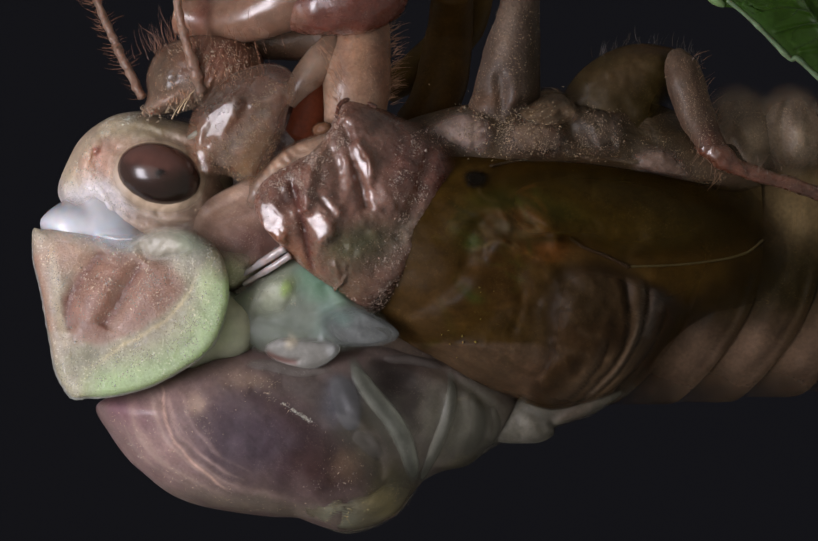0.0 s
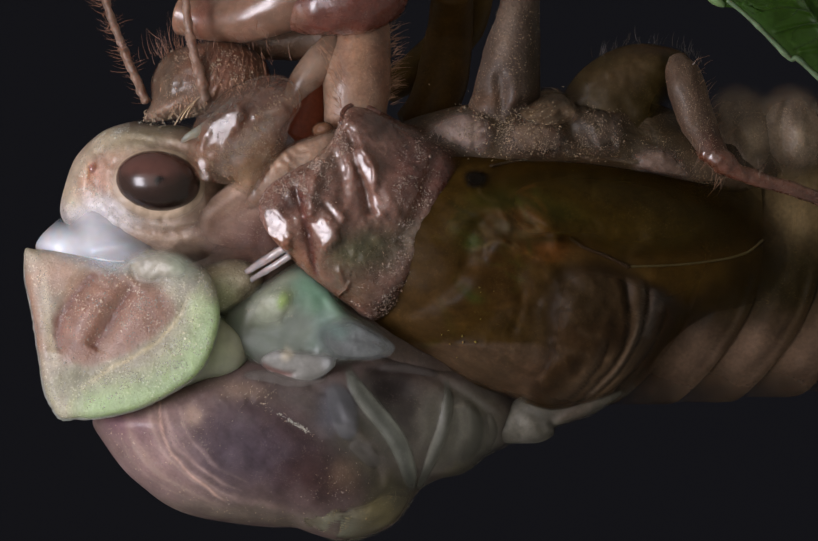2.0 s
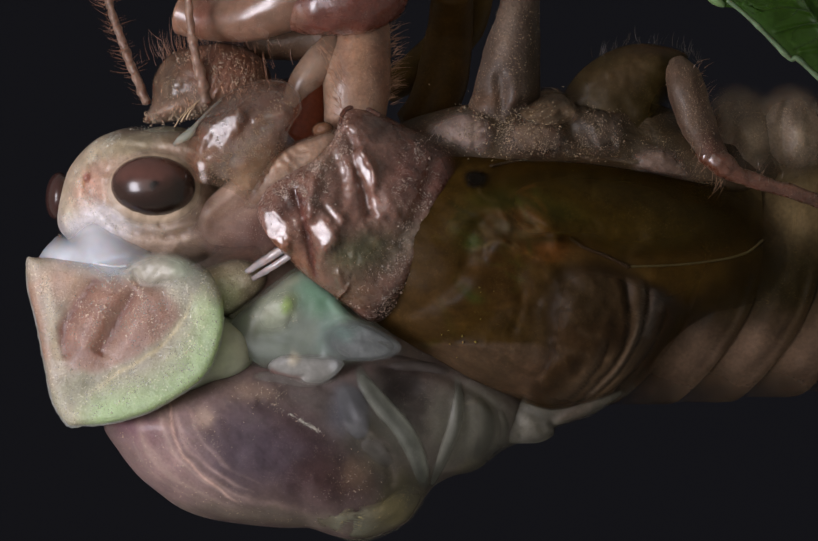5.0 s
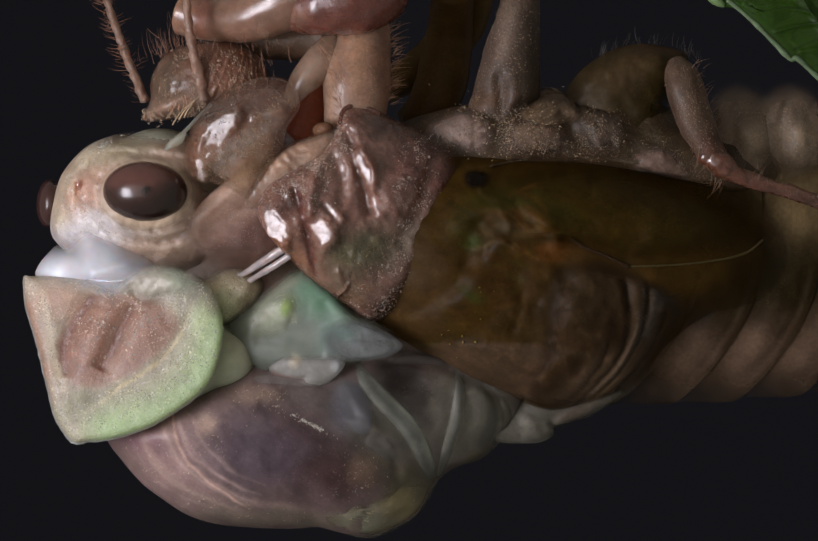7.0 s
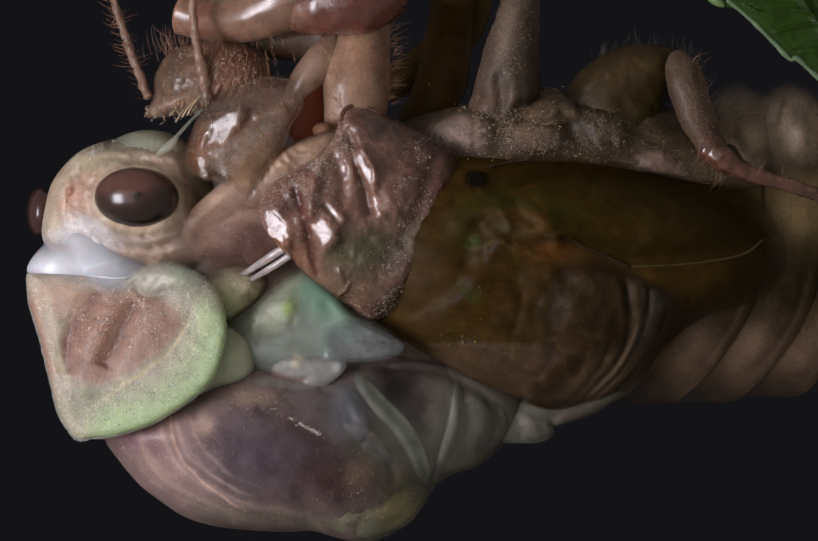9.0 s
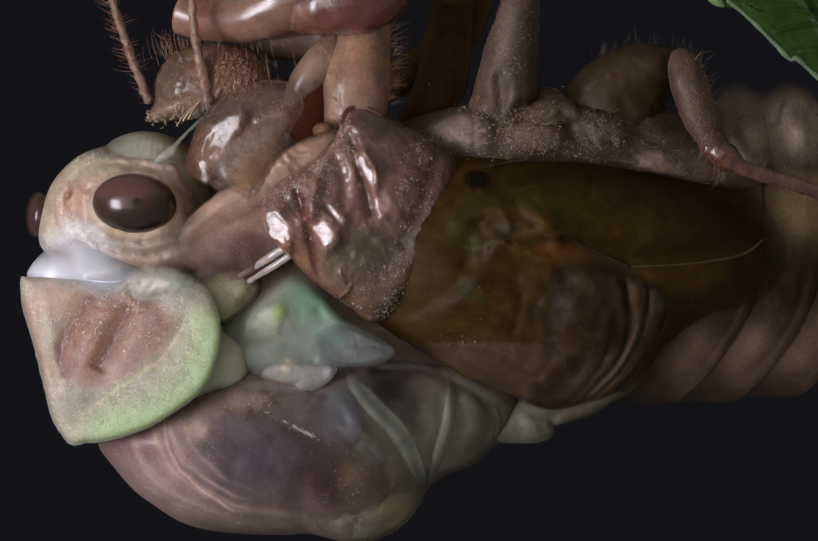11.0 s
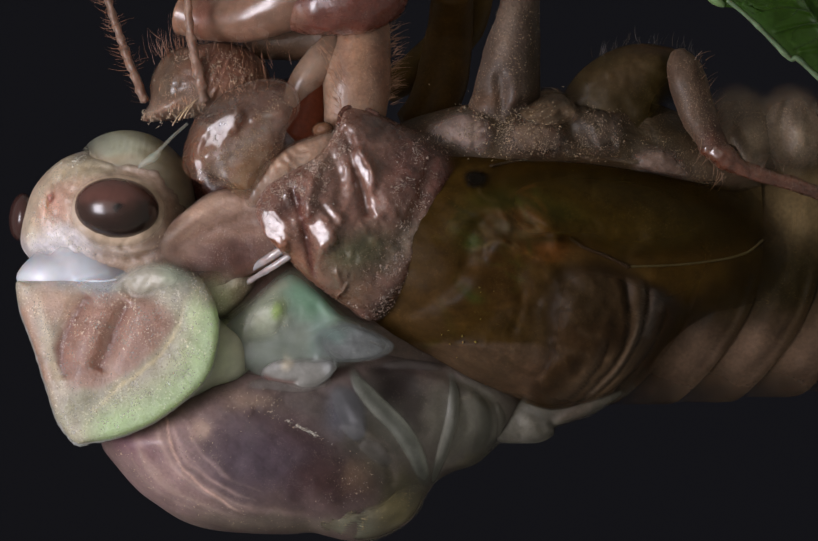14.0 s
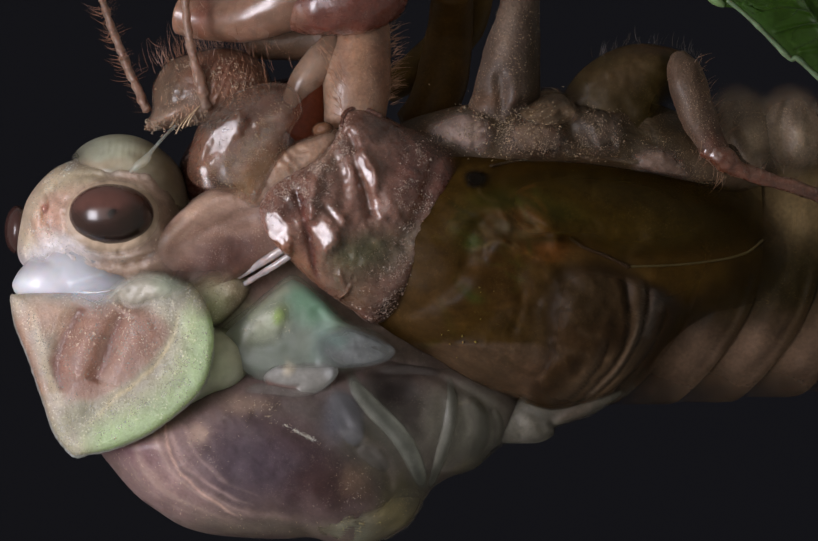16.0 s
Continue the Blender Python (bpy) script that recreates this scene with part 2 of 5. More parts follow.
def grains(name, seed, form, count, spots, size, colour, parent, label, lift=0.0, spread=0.35, cover=0.6):
    """Tiny glinting granules clinging to the near side of a form, in soft clouds (a, b, ra, rb, turn), in one mesh."""
    rng = np.random.default_rng(seed)
    area = np.array([k[2] * k[3] for k in spots], float)
    pick = np.array(spots, float)[rng.choice(len(spots), size=count, p=area / area.sum())]
    x, y = rng.normal(0, 0.6, count) * pick[:, 2], rng.normal(0, 0.6, count) * pick[:, 3]
    c, s = np.cos(np.radians(pick[:, 4])), np.sin(np.radians(pick[:, 4]))
    a, b = pick[:, 0] + x * c - y * s, pick[:, 1] + x * s + y * c
    clump = fbm(a, b, 0 * a, 16, 2) + 0.25 * rng.normal(0, 1, count)
    keep = (form.share(a, b) < 0.985) & (clump > 0.12)
    a, b = a[keep], b[keep]
    d = form.depth(a, b) + lift
    m = len(a)
    r = size * np.exp(rng.normal(0, spread, m))
    star = np.array([(1, 0, 0), (-1, 0, 0), (0, 1, 0), (0, -1, 0), (0, 0, 1), (0, 0, -1)], float)
    P = np.c_[a, b, d][:, None] + r[:, None, None] * (star[None] * rng.uniform(0.5, 1.2, (m, 6, 1)) + rng.normal(0, 0.2, (m, 6, 3)))
    tri = np.array([(0, 2, 4), (2, 1, 4), (1, 3, 4), (3, 0, 4), (2, 0, 5), (1, 2, 5), (3, 1, 5), (0, 3, 5)])
    P = P.reshape(-1, 3)
    X, Y, Z = spot(P[:, 0], P[:, 1], P[:, 2])
    pv = Vector(PIVOT.get(parent.name, (0, 0, 0)))
    col = np.repeat(np.array(lin(colour))[None] * rng.uniform(0.75, 1.15, (m, 1)), 6, axis=0)
    F = (tri[None] + 6 * np.arange(m)[:, None, None]).reshape(-1, 3)
    return mesh_object(name, np.c_[X - pv.x, Y - pv.y, Z - pv.z].tolist(), F.tolist(), col, GRAIN, parent, label, pv, np.full(len(P), cover))


# ---- materials ----
def surface(name, rough=0.4, sss=0.0, sss_mm=0.4, coat=0.0, relief_mm=0.02, grain_mm=0.15, specks=0.0, speck_colour=(200, 170, 120), rough_var=0.12, spec=0.5, see=0.0, speck_mm=0.035, tone_var=1.0, clear=1.0, streak=None, reach=(1.0, 0.6, 0.45), tint=None, dusty=0.0, coat_rough=0.12):
    """Insect skin: colour and painted shade from the mesh, mottled at two scales, fine relief, scattered pale specks,
    wet coat.
    """
    m = bpy.data.materials.new(name)
    m.use_nodes = True
    nt = m.node_tree
    b = nt.nodes["Principled BSDF"]
    tc = nt.nodes.new("ShaderNodeTexCoord")
    pg = nt.nodes.new("ShaderNodeVertexColor")
    pg.layer_name = "pigment_and_shade"

    def noise_at(mm, detail=4):
        n = nt.nodes.new("ShaderNodeTexNoise")
        n.inputs["Scale"].default_value = 1000 / mm
        n.inputs["Detail"].default_value = detail
        nt.links.new(tc.outputs["Object"], n.inputs["Vector"])
        return n

    def ramp(src, lo, hi, a, c):
        r = nt.nodes.new("ShaderNodeMapRange")
        r.inputs[1].default_value, r.inputs[2].default_value, r.inputs[3].default_value, r.inputs[4].default_value = lo, hi, a, c
        nt.links.new(src, r.inputs[0])
        return r.outputs[0]

    def mixed(fac, one, two, how="MIX"):
        x = nt.nodes.new("ShaderNodeMix")
        x.data_type, x.blend_type = "RGBA", how
        for s, v in ((0, fac), (6, one), (7, two)):
            if isinstance(v, (int, float, tuple)):
                x.inputs[s].default_value = v
            else:
                nt.links.new(v, x.inputs[s])
        return x.outputs[2]

    coarse, fine = noise_at(grain_mm * 6), noise_at(grain_mm)
    tone = ramp(coarse.outputs[0], 0.3, 0.7, 1 - 0.22 * tone_var, 1 + 0.22 * tone_var)
    tone2 = ramp(fine.outputs[0], 0.3, 0.7, 1 - 0.18 * tone_var, 1 + 0.18 * tone_var)
    mul = nt.nodes.new("ShaderNodeMath")
    mul.operation = "MULTIPLY"
    nt.links.new(tone, mul.inputs[0])
    nt.links.new(tone2, mul.inputs[1])
    if streak:  # fine drawn-out lines: (heading in degrees, amount, millimetres apart)
        mp = nt.nodes.new("ShaderNodeMapping")
        turned = nt.nodes.new("ShaderNodeMapping")
        turned.inputs["Rotation"].default_value = (0, radians(streak[0]), 0)
        mp.inputs["Scale"].default_value = (0.06, 0.3, 1)
        nt.links.new(tc.outputs["Object"], turned.inputs["Vector"])
        nt.links.new(turned.outputs[0], mp.inputs["Vector"])
        ln = noise_at(streak[2], 3)
        nt.links.new(mp.outputs[0], ln.inputs["Vector"])
        m2 = nt.nodes.new("ShaderNodeMath")
        m2.operation = "MULTIPLY"
        nt.links.new(mul.outputs[0], m2.inputs[0])
        nt.links.new(ramp(ln.outputs[0], 0.35, 0.7, 1 - streak[1], 1 + streak[1]), m2.inputs[1])
        mul = m2
    comb = nt.nodes.new("ShaderNodeCombineColor")
    for s in range(3):
        nt.links.new(mul.outputs[0], comb.inputs[s])
    colour = mixed(1.0, pg.outputs[0], comb.outputs[0], "MULTIPLY")
    if specks:
        sp = noise_at(speck_mm, 1)
        cl = noise_at(speck_mm * 14, 2)
        f1 = ramp(sp.outputs[0], 0.62, 0.70, 0.0, specks)
        f2 = ramp(cl.outputs[0], 0.42, 0.62, 0.0, 1.0)
        mm = nt.nodes.new("ShaderNodeMath")
        mm.operation = "MULTIPLY"
        nt.links.new(f1, mm.inputs[0])
        nt.links.new(f2, mm.inputs[1])
        colour = mixed(mm.outputs[0], colour, (*lin(speck_colour), 1))
    if tint:
        colour = mixed(1.0, colour, (*tint, 1), "MULTIPLY")
    nt.links.new(colour, b.inputs["Base Color"])
    nt.links.new(ramp(coarse.outputs[0], 0.3, 0.7, max(rough - rough_var, 0.03), rough + rough_var), b.inputs["Roughness"])
    b.inputs["Specular IOR Level"].default_value = spec
    veil = nt.nodes.new("ShaderNodeMath")
    veil.operation = "MULTIPLY"
    veil.inputs[1].default_value = clear
    nt.links.new(pg.outputs["Alpha"], veil.inputs[0])
    nt.links.new(veil.outputs[0], b.inputs["Alpha"])
    b.inputs["Coat Weight"].default_value = coat
    b.inputs["Coat Roughness"].default_value = coat_rough
    if dusty:  # a film of dust dulls the gloss in clumps
        film = noise_at(0.22, 6)
        nt.links.new(ramp(film.outputs[0], 0.42, 0.58, coat, coat * (1 - dusty)), b.inputs["Coat Weight"])
        nt.links.new(ramp(film.outputs[0], 0.40, 0.60, rough - 0.5 * rough_var, min(rough + 0.35 * dusty, 0.8)), b.inputs["Roughness"])
    if sss:
        b.inputs["Subsurface Weight"].default_value = sss
        b.inputs["Subsurface Radius"].default_value = reach
        b.inputs["Subsurface Scale"].default_value = sss_mm / 1000
    b.inputs["Transmission Weight"].default_value = see
    bump = nt.nodes.new("ShaderNodeBump")
    bump.inputs["Distance"].default_value = relief_mm / 1000
    bump.inputs["Strength"].default_value = 0.7
    add = nt.nodes.new("ShaderNodeMath")
    add.operation = "MULTIPLY_ADD"
    add.inputs[1].default_value = 2.0
    nt.links.new(coarse.outputs[0], add.inputs[0])
    nt.links.new(fine.outputs[0], add.inputs[2])
    nt.links.new(add.outputs[0], bump.inputs["Height"])
    nt.links.new(bump.outputs[0], b.inputs["Normal"])
    return m


MILKY = surface("milky_skin", 0.42, 0.85, 1.6, 0.12, 0.016, 0.09, 0.25, (244, 226, 200), speck_mm=0.04, tone_var=0.6, streak=(-25, 0.06, 0.10), reach=(0.9, 0.9, 0.75))
COLLAR_SKIN = surface("granular_collar_skin", 0.44, 0.9, 1.8, 0.08, 0.05, 0.07, 0.5, (250, 240, 214), speck_mm=0.07, tone_var=0.6, reach=(0.9, 0.9, 0.75))
WHITE_SKIN = surface("white_wet_skin", 0.34, 0.8, 2.5, 0.2, 0.001, 0.6, tone_var=0.12)
GREEN_SKIN = surface("pale_green_skin", 0.45, 0.9, 3, 0.06, 0.003, 0.25, tone_var=0.4, reach=(0.9, 0.9, 0.75))
BACK_SKIN = surface("violet_back_skin", 0.46, 0.85, 1.3, 0.06, 0.006, 0.12, 0.10, (228, 206, 180), speck_mm=0.045, tone_var=0.55, streak=(-42, 0.05, 0.12), spec=0.35, reach=(0.9, 0.9, 0.75))
MEMBRANE = surface("grey_wet_membrane", 0.52, 0.85, 1.3, 0.0, 0.008, 0.16, 0.1, (225, 218, 200), speck_mm=0.035, tone_var=0.9, spec=0.3, streak=(-60, 0.09, 0.16), reach=(0.9, 0.9, 0.75))
BUD_SKIN = surface("pearly_wing_bud_skin", 0.42, 0.9, 1.5, 0.15, 0.004, 0.2, 0.08, (235, 230, 215), speck_mm=0.045, tone_var=0.3, reach=(0.9, 0.9, 0.75))
THIN_SKIN = surface("thin_wing_skin", 0.48, 0.0, 0.1, 0.03, 0.006, 0.12, 0.1, (235, 225, 205), speck_mm=0.04, tone_var=0.5)
EYE = surface("polished_brown_eye", 0.25, 0.0, 0.3, 0.25, 0.0006, 0.4, rough_var=0.04, tone_var=0.4)
SHELL = surface("glossy_brown_shell", 0.25, 0.5, 0.9, 0.55, 0.014, 0.10, 0.45, (186, 160, 140), 0.1, speck_mm=0.045, dusty=0.35, coat_rough=0.13)
DULL_SHELL = surface("dull_olive_shell", 0.5, 0.15, 0.5, 0.0, 0.010, 0.14, 0.12, (140, 118, 80), spec=0.09, speck_mm=0.05, tone_var=0.9, tint=(1.0, 0.98, 0.72))
DUSTY_SHELL = surface("dusty_grey_shell", 0.55, 0.35, 0.4, 0.03, 0.035, 0.09, 0.45, (196, 172, 146), speck_mm=0.045, spec=0.3, tint=(1.0, 0.95, 0.86))
AMBER_SHELL = surface("satin_amber_shell", 0.40, 0.6, 1.0, 0.15, 0.022, 0.12, 0.35, (210, 178, 140), speck_mm=0.035, spec=0.4)
CLEAR_SHELL = surface("clear_amber_shell", 0.20, 0.6, 1.6, 0.65, 0.006, 0.25, 0.35, (205, 180, 150), 0.06, speck_mm=0.05, clear=0.58, dusty=0.35, coat_rough=0.12)
GRAIN = surface("pale_waxy_grain", 0.35, 0.3, 0.1, 0.3, 0.0005, 0.2)
HAIR = surface("amber_bristle", 0.4, 0.0, 0.2, 0.2, 0.0005, 0.2)
THREAD = surface("white_glossy_thread", 0.22, 0.7, 0.4, 0.5, 0.001, 0.3)
POLISHED = surface("polished_amber_shell", 0.26, 0.6, 1.6, 0.7, 0.005, 0.3, 0.2, (205, 180, 150), 0.05, speck_mm=0.05, clear=0.85, coat_rough=0.2)
LEAF = surface("green_leaf", 0.5, 0.2, 0.3, 0.0, 0.010, 0.12, spec=0.2, tone_var=0.8)
LEAF_EDGE = surface("pale_leaf_edge", 0.5, 0.3, 0.3, 0.0, 0.01, 0.2)


def backdrop_material():
    m = bpy.data.materials.new("charcoal_glow_cloth")
    m.use_nodes = True
    b = m.node_tree.nodes["Principled BSDF"]
    b.inputs["Base Color"].default_value = (0.0035, 0.0035, 0.0045, 1)
    b.inputs["Roughness"].default_value = 0.95
    # Faint emission holds the sheet at its dark tone; it is no lamp.
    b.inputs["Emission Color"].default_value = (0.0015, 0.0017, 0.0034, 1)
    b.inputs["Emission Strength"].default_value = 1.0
    return m


# ---- backdrop: a plain charcoal sheet far behind the insect ----
def backdrop():
    n = 24
    v = [(-0.3 + 0.6 * i / n, 0.25 + 0.012 * math.sin(i * 0.9), z) for i in range(n + 1) for z in (-0.3, 0.3)]
    f = [(2 * i, 2 * i + 2, 2 * i + 3, 2 * i + 1) for i in range(n)]
    me = bpy.data.meshes.new("backdrop")
    me.from_pydata(v, [], f)
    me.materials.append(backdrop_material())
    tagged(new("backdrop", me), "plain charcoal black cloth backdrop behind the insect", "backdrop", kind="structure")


backdrop()


def over(form, points, lift, radius):
    """Points of a limb that runs over the near side of a form."""
    a, b = np.array(points, float).T
    return [(x, y, z + lift, radius) for x, y, z in zip(a.tolist(), b.tolist(), form.depth(a, b).tolist())]


# ---- the leaf ----
def leaf():
    top = new("leaf")
    tagged(top, "serrated dark green leaf with pale toothed edge", "leaf")
    top.location = spot3(1620, 20, 60)
    PIVOT["leaf"] = top.location.copy()
    edge = [(1395, 0), (1425, 25), (1452, 50), (1480, 78), (1503, 102), (1516, 114), (1528, 112), (1548, 130), (1570, 150), (1610, 182)]
    form = Form([(1330, -60), (1365, -8), (1384, 13), (1392, 2), *edge, (1690, 210), (1790, 120), (1790, -60), (1650, -160), (1480, -150), (1380, -110)], (1600, 20), 5, 5, d=60, full=8, bumps=[
        ("l", [(1470, -140), (1540, 0), (1572, 50), (1640, 170)], 5, 9), ("l", [(1556, 25), (1490, 10), (1440, 20)], 4, 5),
        ("l", [(1565, 45), (1530, 50), (1480, 62)], 4, 5), ("l", [(1590, 90), (1560, 95), (1530, 100)], 4, 5), ("b", 1540, 60, 60, 60, 30, -6)], rough=1.2, rough_size=22, sharp=True)
    form.build("blade", LEAF, (36, 62, 2), [("l", edge[:6], 26, (44, 74, 20), 0.6), ("b", 1500, 80, 30, 12, 45, (60, 84, 36), 0.3)], top, n=90, mottle=0.06)
    for line, r in (([(1470, -140), (1540, 0), (1572, 50), (1640, 170)], 4.0), ([(1553, 22), (1500, 14), (1440, 26)], 1.8), ([(1566, 42), (1530, 50), (1482, 66)], 1.8), ([(1580, 66), (1550, 82), (1520, 96)], 1.8), ([(1535, -10), (1490, -14), (1420, -6)], 1.8), ([(1600, 95), (1580, 115), (1556, 130)], 1.6), ([(1530, 18), (1515, 32), (1495, 40)], 1.0), ([(1540, 47), (1522, 60), (1518, 76)], 1.0)):
        limb("vein", over(form, line, 0, r), LEAF_EDGE, (46, 74, 18), (), top, "pale raised leaf vein", n=8, cover=0.3)
    limb("margin", [(*p, 62, 4.2 if i % 2 else 5.4) for i, p in enumerate(edge)], LEAF_EDGE, (100, 122, 88), (), top, "pale green thickened leaf edge", rough=0.2)
    limb("tooth", [(1355, -14, 60, 9), (1370, -2, 60, 11), (1383, 8, 60, 7), (1388, 13, 60, 2)], LEAF_EDGE, (112, 140, 90), (), top)
    return top


leaf()

# ---- the cast nymph shell ----
def ball(name, ca, cb, d, ra, rb, rd, turn, material, base, patches=(), parent=None, label="", n=48, thin=None, bumps=(), rough=0.0, full=2.0):
    """An oval swelling of its own."""
    ang = np.linspace(0, 2 * math.pi, 24, endpoint=False)
    c, s = math.cos(radians(turn)), math.sin(radians(turn))
    ol = [(ca + ra * math.cos(t) * c - rb * math.sin(t) * s, cb + ra * math.cos(t) * s + rb * math.sin(t) * c) for t in ang]
    return Form(ol, (ca, cb), rd, rd * 0.8, d=d, bumps=bumps, rough=rough, full=full).build(name, material, base, patches, parent, label, n=n, mottle=0.06, thin=thin)


shell = new("nymph_shell")
tagged(shell, "split brown cast shell of a cicada nymph with bristly legs", "insect shell")

# trunk of the shell
body = Form([(600, 480), (660, 360), (760, 300), (880, 270), (1000, 280), (1150, 290), (1320, 310), (1480, 350), (1570, 470), (1520, 570), (1370, 620), (1285, 670), (1210, 748), (1130, 782), (1050, 797), (980, 770), (900, 745), (830, 705), (760, 672), (670, 610)],
            (1040, 520), 215, 220, d=-20, full=2.5, tilt=(-0.08, 0), bumps=[
    ("l", [(800, 690), (880, 720), (960, 748), (1030, 775)], 12, -12), ("b", 930, 690, 120, 36, 12, 16), ("b", 1000, 440, 110, 60, 20, 10),
    ("l", [(930, 410), (1000, 395), (1050, 425), (1070, 480)], 16, 8), ("l", [(880, 500), (960, 520), (1040, 590)], 22, -8), ("l", [(830, 620), (900, 560), (950, 470)], 26, 6),
    ("b", 1030, 718, 30, 24, -30, 10), ("b", 1030, 718, 14, 10, -30, -8), ("l", [(1010, 780), (1090, 760), (1160, 690), (1190, 600)], 12, -8), ("l", [(890, 470), (930, 420), (1000, 395)], 12, -7), ("l", [(980, 480), (1040, 500), (1080, 560)], 14, 7), ("l", [(780, 600), (860, 560), (900, 500)], 16, -6), ("b", 960, 465, 22, 18, 0, 9), ("b", 1050, 430, 22, 14, 30, 8), ("b", 900, 600, 40, 30, 20, 6), ("l", [(905, 420), (930, 450), (925, 500)], 7, -5), ("l", [(955, 395), (975, 430), (965, 470)], 7, 5), ("l", [(1010, 420), (1045, 445), (1075, 440)], 7, -5), ("l", [(840, 660), (920, 665), (1010, 690)], 8, 4), ("l", [(990, 520), (1000, 580), (980, 640)], 9, -4)], rough=4, rough_size=60)
stroke = np.random.default_rng(77)


def strokes(count, ca, cb, ra, rb, tones):
    out = []
    for k in range(count):
        a, b, h, g = ca + stroke.normal(0, ra), cb + stroke.normal(0, rb), stroke.normal(0.5, 0.7), stroke.uniform(12, 46)
        u, v = g * math.cos(h), g * math.sin(h)
        out.append(("l", [(a - u, b - v), (a + stroke.normal(0, 7), b + stroke.normal(0, 7)), (a + u, b + v)], stroke.uniform(2, 6), tones[k % len(tones)], stroke.uniform(0.15, 0.45)))
    return out


# The grey spot at (968, 436) is a painted glint.
# The lighter band from (768, 655) down is lighting put into the colour.
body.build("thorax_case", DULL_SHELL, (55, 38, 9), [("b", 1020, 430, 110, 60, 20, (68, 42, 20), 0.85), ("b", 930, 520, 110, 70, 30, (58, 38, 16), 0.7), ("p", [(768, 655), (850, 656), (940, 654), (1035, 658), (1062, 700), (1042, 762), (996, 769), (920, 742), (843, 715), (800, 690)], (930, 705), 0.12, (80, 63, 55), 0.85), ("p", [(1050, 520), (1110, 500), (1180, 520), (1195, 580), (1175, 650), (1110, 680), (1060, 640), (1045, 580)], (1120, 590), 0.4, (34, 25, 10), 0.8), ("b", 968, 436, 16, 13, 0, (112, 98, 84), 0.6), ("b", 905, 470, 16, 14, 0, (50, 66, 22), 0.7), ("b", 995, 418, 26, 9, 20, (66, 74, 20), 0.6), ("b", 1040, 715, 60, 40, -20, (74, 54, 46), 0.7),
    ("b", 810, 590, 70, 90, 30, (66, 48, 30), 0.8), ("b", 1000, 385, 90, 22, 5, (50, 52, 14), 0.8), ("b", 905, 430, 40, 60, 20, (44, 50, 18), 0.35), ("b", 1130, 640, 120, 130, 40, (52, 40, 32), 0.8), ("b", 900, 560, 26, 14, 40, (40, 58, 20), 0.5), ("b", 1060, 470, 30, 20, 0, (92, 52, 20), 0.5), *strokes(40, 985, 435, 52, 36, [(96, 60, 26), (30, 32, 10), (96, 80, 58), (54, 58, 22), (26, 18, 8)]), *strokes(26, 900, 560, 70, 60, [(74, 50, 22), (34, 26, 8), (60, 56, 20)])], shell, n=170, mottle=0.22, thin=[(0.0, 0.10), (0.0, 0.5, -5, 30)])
# A slightly raised patch whose near-black colour paints the shade inside a pit.
pit_patch = Form([(880, 335), (900, 322), (930, 326), (942, 345), (925, 362), (895, 362)], (912, 343), 10, 10, d=2, on=body, rough=6, rough_size=10)
pit_patch.build("pit_shade", DULL_SHELL, (18, 13, 10), (), shell, "dark patch painting the shade of a pit in the shell", n=20, thin=(0.0, 0.6))
grains("waxy_dust", 51, body, 60, [(880, 650, 50, 20, -40), (1120, 340, 30, 20, 0), (925, 560, 20, 26, 0), (1000, 420, 60, 60, 0)], 1.5, (170, 150, 70), shell, "golden grains of dust on the shell", lift=4)
pad = Form([(872, 400), (900, 335), (1000, 312), (1180, 312), (1320, 340), (1430, 390), (1485, 440), (1465, 468), (1390, 496), (1310, 508), (1215, 512), (1120, 485), (1020, 478), (940, 475), (890, 448)], (1150, 395), 22, 10, d=-1, on=body, full=4, edge=0.6,
           bumps=[("l", [(1000, 330), (1180, 350), (1330, 390), (1440, 440)], 34, 5)], rough=2, rough_size=50)
# Its grey spot at (968, 436) repeats the glint painted on the trunk.
pad.build("wing_pad", DULL_SHELL, (50, 36, 5), [("b", 1000, 400, 110, 30, 10, (50, 50, 16), 0.7), ("b", 1330, 440, 120, 50, 10, (42, 32, 7), 0.7), ("b", 1250, 380, 160, 30, 12, (34, 26, 10), 0.6), ("b", 960, 420, 80, 40, 0, (48, 38, 18), 0.7), ("b", 1010, 425, 50, 26, 20, (86, 50, 22), 0.6), ("b", 968, 436, 14, 11, 0, (108, 96, 86), 0.7), *strokes(54, 985, 435, 52, 36, [(96, 60, 26), (30, 32, 10), (96, 80, 58), (54, 58, 22), (26, 18, 8)])], shell, "dark olive brown folded wing pad", n=120, thin=(0.0, 0.5))
limb("pad_rim", over(pad, [(1210, 511), (1290, 508), (1350, 502), (1400, 494), (1435, 482), (1462, 460)], 2, 2.0), DULL_SHELL, (72, 64, 46), (), shell, "pale rim of the wing pad", n=8)
limb("pad_rim", over(body, [(1092, 455), (1120, 475), (1160, 490), (1205, 512)], 2, 3.5), DULL_SHELL, (66, 50, 42), (), shell, n=10, rough=0.3, cover=0.6)
limb("pad_ridge", over(body, [(940, 318), (1010, 306), (1100, 304), (1180, 308), (1290, 322)], 6, 3), DUSTY_SHELL, (76, 60, 40), (), shell, "pale ridge above the wing pad", n=8, cover=0.6)
